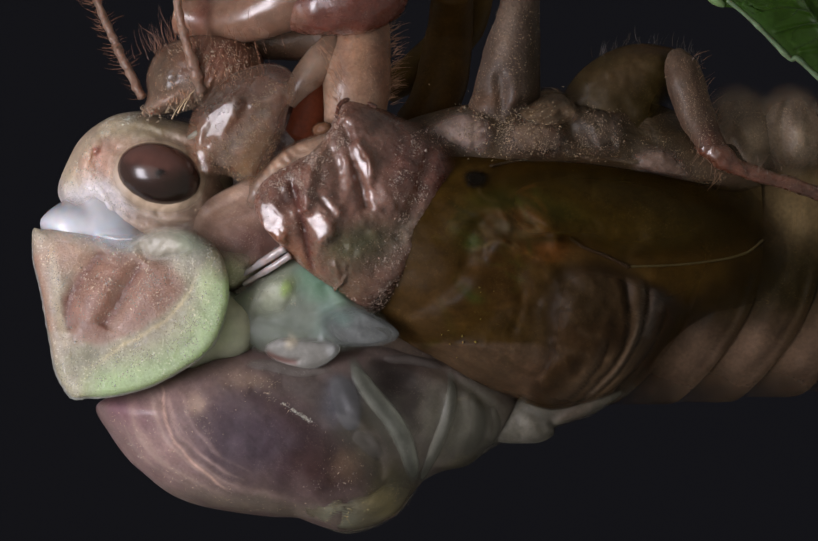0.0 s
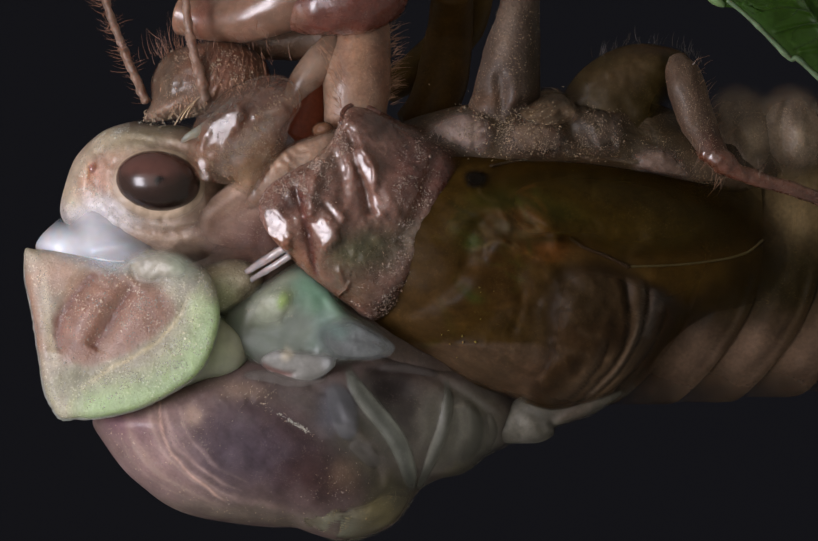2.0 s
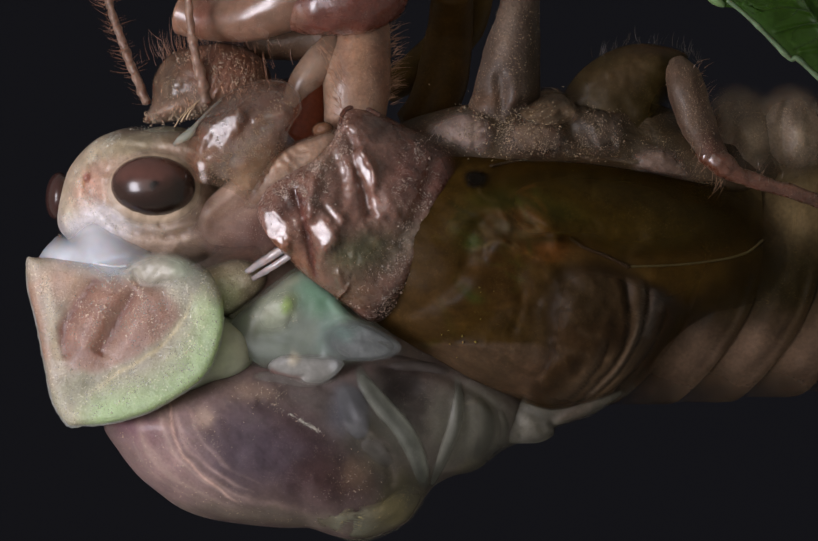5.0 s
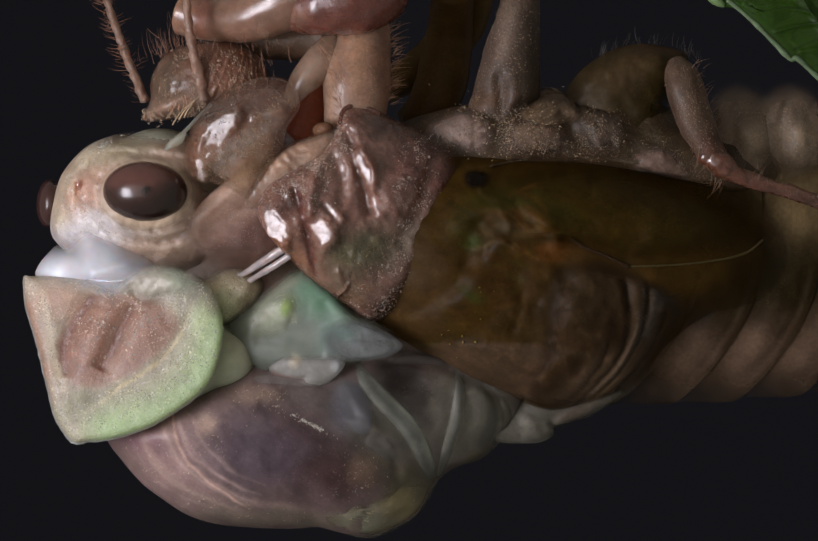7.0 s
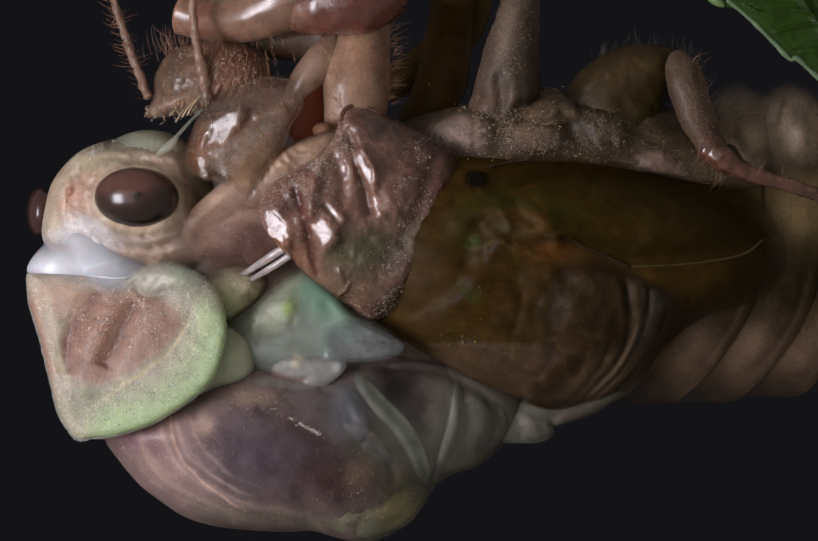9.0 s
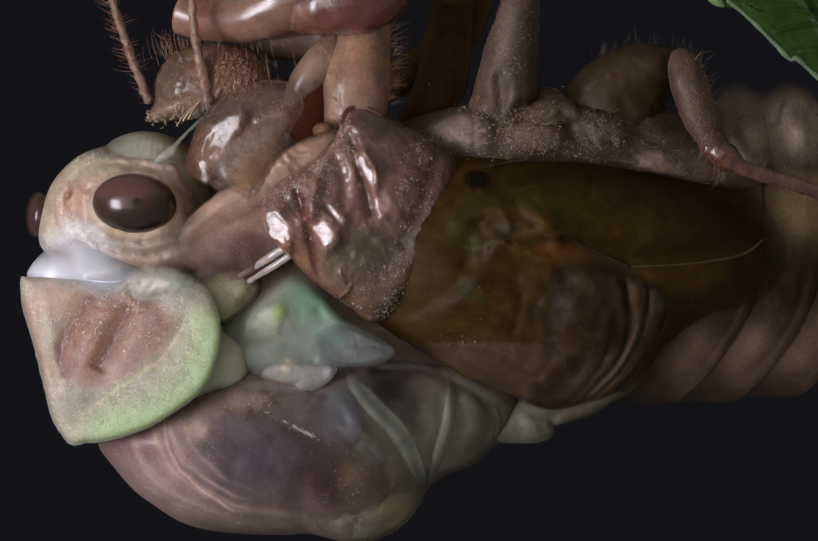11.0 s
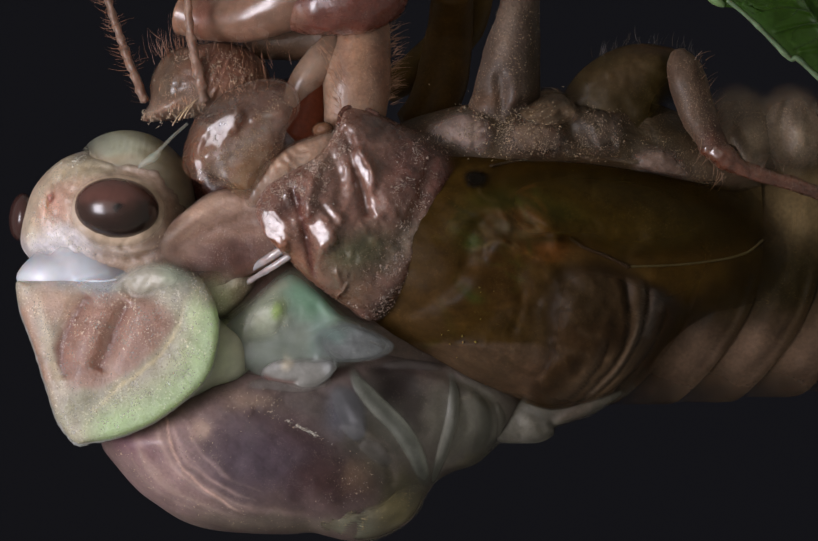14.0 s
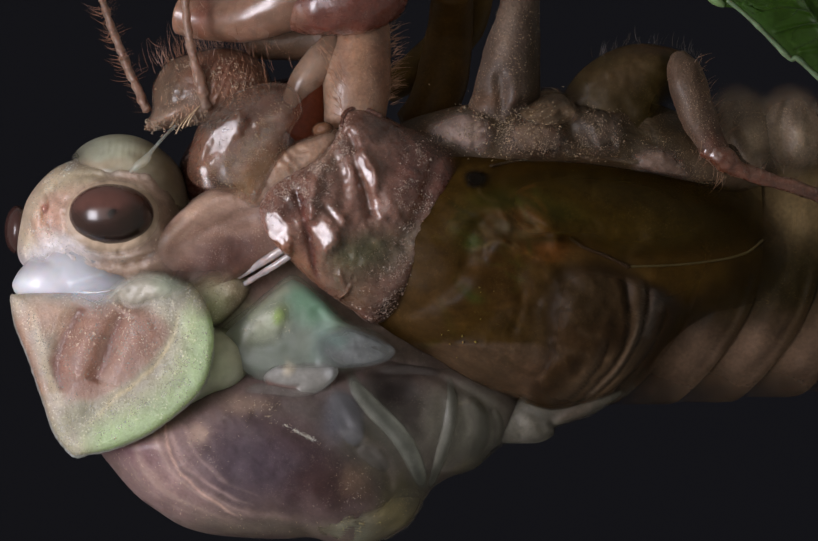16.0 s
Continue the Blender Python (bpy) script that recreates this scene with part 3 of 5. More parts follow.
fold = Form([(1045, 580), (1070, 505), (1165, 495), (1275, 545), (1318, 590), (1290, 650), (1235, 725), (1150, 785), (1060, 802), (1000, 775), (1030, 700), (1040, 640)], (1160, 640), 30, 20, d=-1, on=body, full=4, edge=0.6, bumps=[
    ("l", [(1195, 530), (1205, 620), (1175, 700), (1090, 790)], 8, -8), ("l", [(1216, 520), (1226, 620), (1198, 710), (1110, 790)], 11, 6), ("l", [(1290, 600), (1240, 690), (1170, 770)], 14, 5), ("l", [(1236, 515), (1240, 570), (1228, 640), (1190, 712), (1120, 775)], 4, -5), ("l", [(1228, 512), (1232, 570), (1219, 640), (1182, 710), (1112, 772)], 4, 4), ("l", [(1020, 780), (1090, 764), (1146, 706), (1168, 650)], 4, -4), ("l", [(1262, 550), (1250, 600), (1238, 650)], 10, 9), ("l", [(1235, 540), (1236, 600)], 7, -6), ("l", [(1280, 590), (1262, 630)], 6, -10),
    ("b", 1120, 580, 56, 60, 0, 3), ("l", [(1010, 785), (1080, 770), (1150, 700)], 9, 7), ("l", [(1000, 765), (1070, 745), (1120, 700)], 8, -8)], rough=3, rough_size=30)
# Dark lines down the creases and pale ones on ridges paint the folds' shading.
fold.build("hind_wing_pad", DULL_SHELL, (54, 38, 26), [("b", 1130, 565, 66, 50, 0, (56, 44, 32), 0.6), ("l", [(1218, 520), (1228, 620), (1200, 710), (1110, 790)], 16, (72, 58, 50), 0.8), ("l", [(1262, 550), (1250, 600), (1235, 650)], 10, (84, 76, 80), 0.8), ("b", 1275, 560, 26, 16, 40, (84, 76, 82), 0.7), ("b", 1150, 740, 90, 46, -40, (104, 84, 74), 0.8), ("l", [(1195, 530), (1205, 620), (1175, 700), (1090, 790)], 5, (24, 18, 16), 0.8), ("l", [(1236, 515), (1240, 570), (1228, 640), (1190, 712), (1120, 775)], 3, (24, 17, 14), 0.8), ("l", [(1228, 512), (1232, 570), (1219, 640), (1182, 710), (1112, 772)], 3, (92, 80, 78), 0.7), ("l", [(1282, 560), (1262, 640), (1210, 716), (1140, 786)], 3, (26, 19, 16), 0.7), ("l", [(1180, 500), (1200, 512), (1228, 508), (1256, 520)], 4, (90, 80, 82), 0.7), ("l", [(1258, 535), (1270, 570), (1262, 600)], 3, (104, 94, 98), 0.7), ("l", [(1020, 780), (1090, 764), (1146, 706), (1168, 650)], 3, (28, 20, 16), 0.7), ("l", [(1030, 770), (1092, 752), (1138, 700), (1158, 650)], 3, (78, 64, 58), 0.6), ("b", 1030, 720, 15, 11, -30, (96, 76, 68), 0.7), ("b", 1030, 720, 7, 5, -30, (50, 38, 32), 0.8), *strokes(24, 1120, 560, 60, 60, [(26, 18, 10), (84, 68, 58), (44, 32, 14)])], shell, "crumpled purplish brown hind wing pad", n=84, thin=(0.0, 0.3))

# abdomen: slanting rings, each lapping a little over the next
abdomen = Form([(1130, 480), (1180, 330), (1300, 235), (1450, 190), (1620, 180), (1800, 200), (1860, 470), (1800, 735), (1640, 748), (1567, 756), (1490, 766), (1411, 771), (1330, 777), (1270, 777), (1210, 768), (1150, 660)], (1480, 480), 190, 170, d=-150, full=2.6, rough=3, rough_size=70)


def ring_edge(i, b):
    return 1350 + 112 * i - 0.0019 * max(b - 480, 0) ** 2 - 0.0006 * max(420 - b, 0) ** 2


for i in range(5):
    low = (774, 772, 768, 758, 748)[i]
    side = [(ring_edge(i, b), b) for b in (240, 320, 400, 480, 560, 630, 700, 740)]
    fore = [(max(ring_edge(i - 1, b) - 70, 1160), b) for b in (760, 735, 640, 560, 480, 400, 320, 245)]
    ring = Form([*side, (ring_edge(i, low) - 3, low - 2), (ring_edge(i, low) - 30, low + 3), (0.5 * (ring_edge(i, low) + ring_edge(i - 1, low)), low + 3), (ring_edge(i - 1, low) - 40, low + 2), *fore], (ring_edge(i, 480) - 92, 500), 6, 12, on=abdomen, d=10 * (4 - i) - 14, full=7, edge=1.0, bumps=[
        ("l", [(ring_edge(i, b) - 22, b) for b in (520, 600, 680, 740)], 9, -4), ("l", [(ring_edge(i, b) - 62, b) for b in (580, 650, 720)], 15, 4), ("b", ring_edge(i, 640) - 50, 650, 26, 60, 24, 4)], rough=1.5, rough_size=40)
    # The dark band at (1480, 535) paints the shadow inside the see-through shell;
    # paler lower flanks paint light, the patch at (1560, 380) offsets the leg's shade.
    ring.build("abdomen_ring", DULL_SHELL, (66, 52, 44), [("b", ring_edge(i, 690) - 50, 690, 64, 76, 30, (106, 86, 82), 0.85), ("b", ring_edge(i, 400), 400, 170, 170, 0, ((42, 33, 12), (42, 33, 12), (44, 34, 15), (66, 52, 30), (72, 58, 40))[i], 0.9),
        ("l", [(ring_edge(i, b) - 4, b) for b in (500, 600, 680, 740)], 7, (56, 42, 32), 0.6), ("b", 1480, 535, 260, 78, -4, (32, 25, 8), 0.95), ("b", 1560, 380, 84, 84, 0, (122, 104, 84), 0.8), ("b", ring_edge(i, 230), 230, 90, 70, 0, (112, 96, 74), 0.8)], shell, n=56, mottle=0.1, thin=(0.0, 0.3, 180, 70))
for ca, cb, ra, rb, turn in ((1425, 258, 56, 96, -16), (1520, 255, 60, 90, -14), (1618, 262, 56, 84, -12)):
    # The pale patch on each bump paints its soft highlight.
    ball("belly_plate", ca, cb, 30, ra + 26, rb + 12, 44, turn, DUSTY_SHELL, (112, 98, 84), [("b", ca + 14, cb + 10, 22, 34, 0, (138, 124, 108), 0.8), ("b", ca, cb - 50, 40, 30, 0, (86, 74, 64), 0.7)], shell, "soft rounded belly plate", n=36, thin=(0.0, 0.6), bumps=[("b", ca + 14, cb + 6, 20, 34, -10, 12), ("l", [(ca - 10, cb - 70), (ca - 24, cb), (ca - 10, cb + 60)], 10, -8)], rough=5)

# underside of the trunk with the leg bases
chest = Form([(690, 290), (760, 240), (830, 215), (900, 200), (1000, 195), (1060, 180), (1150, 190), (1260, 200), (1350, 240), (1450, 280), (1500, 340), (1430, 375), (1300, 350), (1100, 325), (950, 330), (800, 340)], (1060, 270), 100, 110, d=12, full=2.6, bumps=[("l", [(955, 205), (962, 250), (950, 300)], 10, -14), ("l", [(1085, 215), (1100, 260), (1130, 300)], 14, -14), ("b", 880, 250, 50, 40, 0, 12), ("b", 1030, 255, 60, 40, 10, 8), ("b", 1155, 245, 36, 50, -10, 8), ("l", [(1215, 200), (1220, 260), (1200, 310)], 14, -12)], rough=4, rough_size=26)
chest.build("underside_case", DUSTY_SHELL, (60, 46, 30), [("b", 1340, 320, 110, 40, 15, (84, 68, 52), 0.9), ("b", 1260, 290, 90, 60, 20, (48, 38, 18), 0.8), ("b", 1060, 215, 40, 30, 0, (60, 48, 22), 0.8), ("b", 790, 260, 60, 40, 0, (64, 46, 30), 0.7)], shell, "dim brown underside of the shell", n=60, thin=(0.0, 0.4, 90))
for ol, mid, near, col, bumps, patches in (
        ([(800, 250), (850, 215), (895, 200), (940, 205), (958, 250), (950, 290), (905, 305), (850, 282)], (890, 252), 46, (158, 138, 134), [("b", 875, 245, 34, 26, 20, 14), ("b", 925, 225, 26, 26, 0, 12), ("l", [(905, 215), (912, 250), (905, 290)], 7, -7)], [("b", 925, 215, 30, 22, 0, (84, 66, 52), 0.8), ("b", 870, 255, 30, 22, 30, (112, 100, 96), 0.7)]),
        ([(945, 245), (985, 212), (1050, 205), (1095, 235), (1120, 275), (1110, 306), (1030, 316), (960, 310)], (1030, 262), 44, (96, 78, 66), [("b", 1000, 240, 36, 24, 0, 12), ("b", 990, 285, 30, 22, 20, 12), ("l", [(960, 240), (972, 275), (950, 305)], 8, -12), ("l", [(1020, 250), (1060, 270), (1090, 300)], 10, -6)], [("b", 1000, 245, 50, 22, 0, (112, 94, 80), 0.7), ("b", 1070, 280, 40, 26, 0, (84, 72, 64), 0.8)]),
        ([(1085, 205), (1120, 182), (1165, 180), (1200, 215), (1210, 265), (1190, 302), (1140, 306), (1105, 262)], (1150, 245), 44, (74, 62, 52), [("l", [(1130, 190), (1165, 220), (1172, 280)], 8, -6), ("l", [(1110, 200), (1140, 240), (1150, 295)], 8, 5), ("l", [(1170, 190), (1192, 230), (1190, 290)], 8, 5)], [("b", 1160, 255, 34, 36, 0, (84, 72, 64), 0.8), ("b", 1110, 210, 24, 18, 0, (70, 58, 44), 0.7)]),
        ([(1195, 315), (1212, 285), (1255, 272), (1300, 285), (1335, 328), (1330, 350), (1220, 335)], (1265, 312), 40, (112, 94, 86), [("b", 1260, 300, 34, 20, 10, 10)], [])):
    Form(ol, mid, near * 0.14, 20, on=chest, d=-1, bumps=[(*k[:-1], k[-1] * 0.5) for k in bumps], rough=2.5, rough_size=10, full=2.4, edge=0.7).build("leg_base", DUSTY_SHELL, col, patches, shell, "dusty crumpled leg base", n=44, thin=(0.0, 0.8))

# pronotum case
plate = Form([(490, 402), (515, 352), (600, 295), (640, 250), (652, 212), (680, 202), (715, 212), (770, 240), (840, 262), (880, 295), (890, 345), (872, 420), (840, 490), (800, 560), (748, 605), (705, 618), (665, 592), (600, 545), (545, 492), (505, 445)], (690, 410), 100, 110, d=125, full=2.8, tilt=(-0.22, 0.0), facets=[(522, 442, 56, 24, 62, 0.42, -0.03, 6), (694, 330, 46, 14, 62, 0.41, -0.06, 5), (616, 446, 42, 24, 72, 0.41, -0.03, 3), (634, 410, 28, 11, 45, 0.41, -0.03, 3), (658, 552, 26, 4, -65, 0.41, 0.0, 3)], bumps=[
    ("l", [(648, 245), (612, 310), (592, 370), (588, 430)], 15, 17), ("l", [(628, 290), (652, 340), (650, 400)], 12, -8), ("l", [(655, 245), (678, 300), (695, 370), (705, 420)], 11, -17), ("l", [(682, 285), (702, 320), (712, 358)], 12, 16),
    ("b", 625, 432, 32, 40, 15, 18), ("b", 626, 418, 14, 16, 0, -12), ("b", 520, 440, 34, 46, -35, 22), ("l", [(560, 360), (578, 420), (590, 470), (602, 548)], 8, -13), ("l", [(642, 520), (654, 555), (656, 580)], 8, 10), ("b", 545, 400, 22, 30, 0, -10),
    ("b", 690, 500, 60, 50, 0, 10), ("l", [(720, 420), (760, 380), (790, 320)], 28, 9), ("l", [(800, 480), (760, 540), (715, 600)], 20, 8), ("l", [(830, 300), (800, 400), (760, 480)], 12, -7), ("l", [(705, 300), (740, 380), (760, 420)], 9, 4), ("l", [(560, 330), (585, 350), (600, 345)], 8, 5)], rough=3.2, rough_size=20)
SHELL_BROWN, SHELL_RED = (124, 92, 80), (112, 70, 62)
case = plate.build("pronotum_case", SHELL, SHELL_BROWN, [("b", 690, 490, 84, 45, -20, (72, 72, 46), 0.9), ("b", 805, 330, 56, 60, 0, SHELL_RED, 0.85), ("b", 560, 500, 30, 70, -35, (132, 88, 62), 0.7), ("b", 548, 395, 40, 40, 0, (84, 54, 46), 0.85),
    ("l", [(560, 360), (580, 420), (590, 470), (602, 545)], 6, (84, 38, 30), 0.8), ("l", [(830, 500), (780, 570), (715, 612)], 22, (78, 60, 52), 0.7), ("b", 680, 565, 46, 40, 0, (88, 70, 50), 0.7), ("b", 775, 470, 20, 60, 30, (128, 116, 100), 0.6), ("b", 790, 330, 80, 70, 0, (94, 62, 52), 0.7), ("b", 852, 350, 22, 60, 10, (112, 66, 58), 0.7), ("b", 610, 300, 34, 30, -40, (128, 106, 90), 0.6), ("b", 700, 240, 40, 26, 0, (86, 60, 50), 0.7)], shell, "glossy reddish brown pronotum case", pivot=(660, 205, 150), n=150, thin=(0.0, 0.30, 5, 70))
grains("waxy_dust", 42, plate, 8000, [(612, 300, 20, 90, 20), (650, 262, 26, 40, 0), (775, 450, 18, 110, 26), (740, 560, 60, 40, -40), (560, 350, 70, 20, -40), (600, 380, 30, 60, 10), (780, 330, 20, 70, 20), (545, 370, 50, 22, -40)], 1.2, (204, 178, 162), case, "pale waxy dust on the case", lift=0.3, cover=0.75)
limb("shoulder_edge", over(plate, [(650, 240), (653, 220), (664, 209), (684, 205), (704, 212), (724, 222)], 3, 5), SHELL, (88, 56, 46), (), case, n=12, rough=0.1)

hairs("fine_down", down(34, plate, 420, [(612, 300, 24, 90, 20), (650, 260, 30, 50, 0), (770, 480, 26, 110, 30), (740, 560, 60, 50, -40), (560, 350, 60, 24, -40), (700, 500, 70, 60, 0), (800, 330, 60, 60, 0)], 2.2, 0.6), HAIR, (196, 172, 146), case, "pale dust and fine hairs on the case")

# head mask with antennae, pushed about by the insect below it
mask_form = Form([(272, 243), (285, 205), (287, 160), (310, 118), (350, 98), (430, 86), (488, 108), (515, 150), (505, 190), (450, 215), (390, 230), (330, 240)], (400, 165), 120, 120, d=40, full=2.4, bumps=[
    ("w", 440, 145, 90, 60, 25, 1.6, 13), ("b", 312, 175, 26, 50, 20, 12), ("l", [(278, 236), (330, 218), (400, 205)], 14, 10)], rough=2.2, rough_size=14)
mask = mask_form.build("face_mask", AMBER_SHELL, (108, 82, 66), [("b", 320, 160, 36, 60, 20, (86, 72, 58), 0.8), ("b", 430, 130, 90, 50, 0, (118, 76, 60), 0.8), ("l", [(275, 237), (330, 222), (400, 207)], 20, (150, 126, 110), 0.8)], shell, "ribbed bristly face mask of the shell", pivot=(340, 160, 60), n=80, thin=(0.4, 0.08))
limb("antenna_case", [(184, -34, -30, 6.5), (210, 45, -30, 7.5), (232, 103, -20, 8), (252, 150, -10, 8.5), (276, 205, 10, 9)], AMBER_SHELL, (122, 98, 84), (), mask, n=18, per=16, knots=0.12, knot_gap=26, rough=0.25, rough_size=9)
limb("antenna_case", [(350, -34, 150, 7), (355, 40, 155, 8), (366, 105, 160, 9), (380, 160, 165, 11), (390, 203, 140, 14)], AMBER_SHELL, (122, 98, 84), (), mask, n=18, per=16, knots=0.10, knot_gap=30, rough=0.22, rough_size=9)
hairs("bristle_fringe", fringe(1, 170, [(300, 130), (350, 98), (430, 88), (500, 120)], 30, (-8, -42, 0), 12, 0.62) + fringe(2, 60, [(190, 10), (215, 80), (250, 150), (280, 205)], -20, (-26, -8, 0), 4, 0.7)
      + fringe(3, 45, [(190, 10), (215, 80), (250, 150)], -20, (22, -14, 0), 4, 0.7) + fringe(4, 120, [(350, 60), (370, 150), (450, 130), (500, 150)], 150, (-6, -26, 0), 30, 0.7), HAIR, (140, 96, 70), mask, "fine amber bristles")
hairs("whisker_tuft", [((342, 240, 150), (38, -46, 10), 2.6), ((352, 236, 150), (26, -40, 10), 2.2), ((330, 250, 140), (44, -52, 10), 2.0), ((300, 232, 120), (24, -20, 10), 1.6), ((318, 238, 120), (30, -24, 10), 1.6)], HAIR, (200, 172, 136), mask, "pale stiff whiskers")
grit = np.random.default_rng(12)
hairs("dust", [((a, b, 140 + grit.normal(0, 14)), (grit.normal(0, 4), grit.normal(0, 4), 3), 1.5) for a, b in ((275 + 120 * u + grit.normal(0, 6), 238 - 26 * u + grit.normal(0, 8)) for u in grit.uniform(0, 1, 150))], DUSTY_SHELL, (170, 148, 128), mask, "dust clinging to the mask edge")
eye_case = Form([(352, 330), (360, 270), (382, 222), (430, 180), (490, 155), (540, 155), (570, 180), (574, 215), (552, 250), (545, 285), (520, 330), (482, 388), (430, 365), (385, 358)], (455, 270), 54, 120, d=160, full=3.0, facets=[(428, 254, 58, 20, -50, 0.41, -0.07, 2), (386, 340, 27, 15, 62, 0.41, -0.06, 5)], bumps=[
    ("l", [(560, 230), (500, 255), (430, 320)], 12, -3), ("b", 425, 255, 46, 70, 30, 8), ("b", 384, 338, 22, 24, 0, 12), ("l", [(545, 215), (510, 225), (480, 240)], 8, 8), ("b", 500, 190, 60, 26, -10, 8)], rough=1.2, rough_size=26)
eye_case.build("eye_case", CLEAR_SHELL, (142, 106, 86), [("b", 420, 220, 50, 40, -30, (98, 92, 86), 0.7), ("b", 500, 190, 70, 34, -10, (122, 98, 88), 0.8), ("b", 480, 340, 70, 40, -40, (158, 126, 92), 0.85), ("l", [(530, 215), (480, 270), (430, 310), (420, 350)], 16, (176, 160, 146), 0.6), ("b", 548, 225, 24, 44, 20, (158, 126, 110), 0.8)], mask, "clear amber eye bubble of the shell", n=80, thin=(0.45, 0.3))

grains("waxy_dust", 43, eye_case, 2400, [(440, 315, 60, 26, -40), (480, 280, 60, 20, -38), (500, 250, 50, 20, -35), (400, 300, 16, 40, 20), (525, 215, 34, 20, -20), (500, 330, 30, 60, 40)], 1.2, (190, 160, 130), mask, "pale waxy dust on the eye bubble", lift=0.3)
grains("dust", 44, mask_form, 2200, [(330, 222, 60, 10, -12), (350, 150, 60, 50, 0), (440, 140, 60, 40, 0), (400, 205, 60, 12, -12)], 1.3, (196, 170, 146), mask, "dust clinging to the mask", lift=1)
# Added pale line that imitates a bright glint along the bubble's rim.
limb("bubble_rim_glint", over(eye_case, [(388, 232), (430, 184), (490, 160), (538, 160), (565, 182), (569, 214), (550, 246), (541, 284)], 0, 1.6), CLEAR_SHELL, (166, 138, 120), (), mask, "pale line standing in for the rim glint of the eye bubble", n=8, cover=0.3)
hairs("fine_down", down(35, eye_case, 260, [(440, 310, 60, 36, -40), (470, 290, 60, 24, -35), (400, 345, 30, 20, 0), (520, 300, 30, 50, 20)], 2.4, 0.65), HAIR, (190, 166, 138), mask, "pale dust on the eye bubble")
hairs("fine_down", down(36, mask_form, 260, [(430, 130, 90, 60, 0), (340, 200, 60, 30, -10), (460, 170, 50, 40, 0)], 8, 1.0), HAIR, (190, 148, 118), mask, "fine hairs on the face mask")

# neck ruffle and inner pieces
ruffle = Form([(462, 398), (482, 340), (540, 285), (606, 256), (648, 245), (654, 270), (622, 308), (565, 355), (510, 400)], (555, 320), 40, 30, d=150, full=3, bumps=[("w", 560, 312, 100, 60, -40, 1.5, 18)], rough=3)
ruffle.build("neck_ruffle", AMBER_SHELL, (156, 126, 106), [("b", 500, 370, 30, 30, 0, (126, 96, 76), 0.7)], shell, "ruffled pale amber neck skin", n=44, thin=(0.2, 0.4))
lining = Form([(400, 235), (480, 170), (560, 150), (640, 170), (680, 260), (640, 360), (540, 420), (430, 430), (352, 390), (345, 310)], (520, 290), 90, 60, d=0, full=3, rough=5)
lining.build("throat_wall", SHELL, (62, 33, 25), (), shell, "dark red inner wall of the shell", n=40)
ball("throat_knob", 618, 248, 146, 22, 15, 26, -10, DUSTY_SHELL, (112, 80, 60), (), shell, "small knob inside the throat", n=24, rough=7, thin=(0.2, 0.3))

# fore leg
limb("fore_femur", [(352, 24, 36, 44), (400, 36, 60, 42), (470, 28, 92, 54), (540, 0, 118, 66), (600, -30, 120, 76)], POLISHED, (134, 102, 84), [("b", 390, 20, 16, 50, 10, (120, 66, 50), 0.7)], shell, "shiny amber fore leg segment", n=48, rough=0.02, rough_size=50)
limb("fore_femur", [(480, 74, 10, 38), (540, 76, 10, 40), (620, 66, 10, 50)], AMBER_SHELL, (98, 76, 60), (), shell, n=30, rough=0.03)
limb("fore_joint", [(545, 20, 120, 34), (590, 14, 140, 54), (650, -2, 150, 72), (705, -14, 140, 74), (750, -40, 120, 56)], SHELL, (98, 55, 44), [("b", 570, 30, 24, 26, 0, (132, 98, 80), 0.7)], shell, "dark red-brown leg joint", n=48, rough=0.05, rough_size=30)
limb("fore_tibia", [(700, 20, 70, 44), (694, 80, 84, 56), (684, 140, 92, 66), (678, 200, 92, 66), (672, 250, 84, 58)], AMBER_SHELL, (142, 110, 90), [("b", 680, 110, 24, 70, 0, (160, 122, 96), 0.8), ("b", 735, 110, 20, 90, 0, (122, 80, 60), 0.7), ("b", 630, 160, 18, 80, 0, (158, 128, 108), 0.8)], shell, "amber bristly fore leg segment", n=44, rough=0.02)
limb("fore_trochanter", [(646, 80, 90, 26), (612, 118, 106, 31), (582, 162, 106, 31), (566, 195, 90, 26)], POLISHED, (146, 120, 102), (), shell, n=30, rough=0.02)
limb("throat_strut", [(606, 150, 80, 30), (600, 180, 96, 32), (594, 220, 100, 34), (578, 262, 96, 34)], DULL_SHELL, (88, 42, 30), (), shell, "dark red strut of the throat", n=24, rough=0.05)
hairs("leg_fringe", fringe(5, 130, [(742, 50), (750, 120), (740, 190)], 80, (26, -10, 0), 7, 0.8) + fringe(6, 90, [(622, 90), (640, 140), (640, 200)], 160, (12, 20, 0), 9, 1.0), HAIR, (158, 118, 90), shell, "fine bristles on the fore leg")

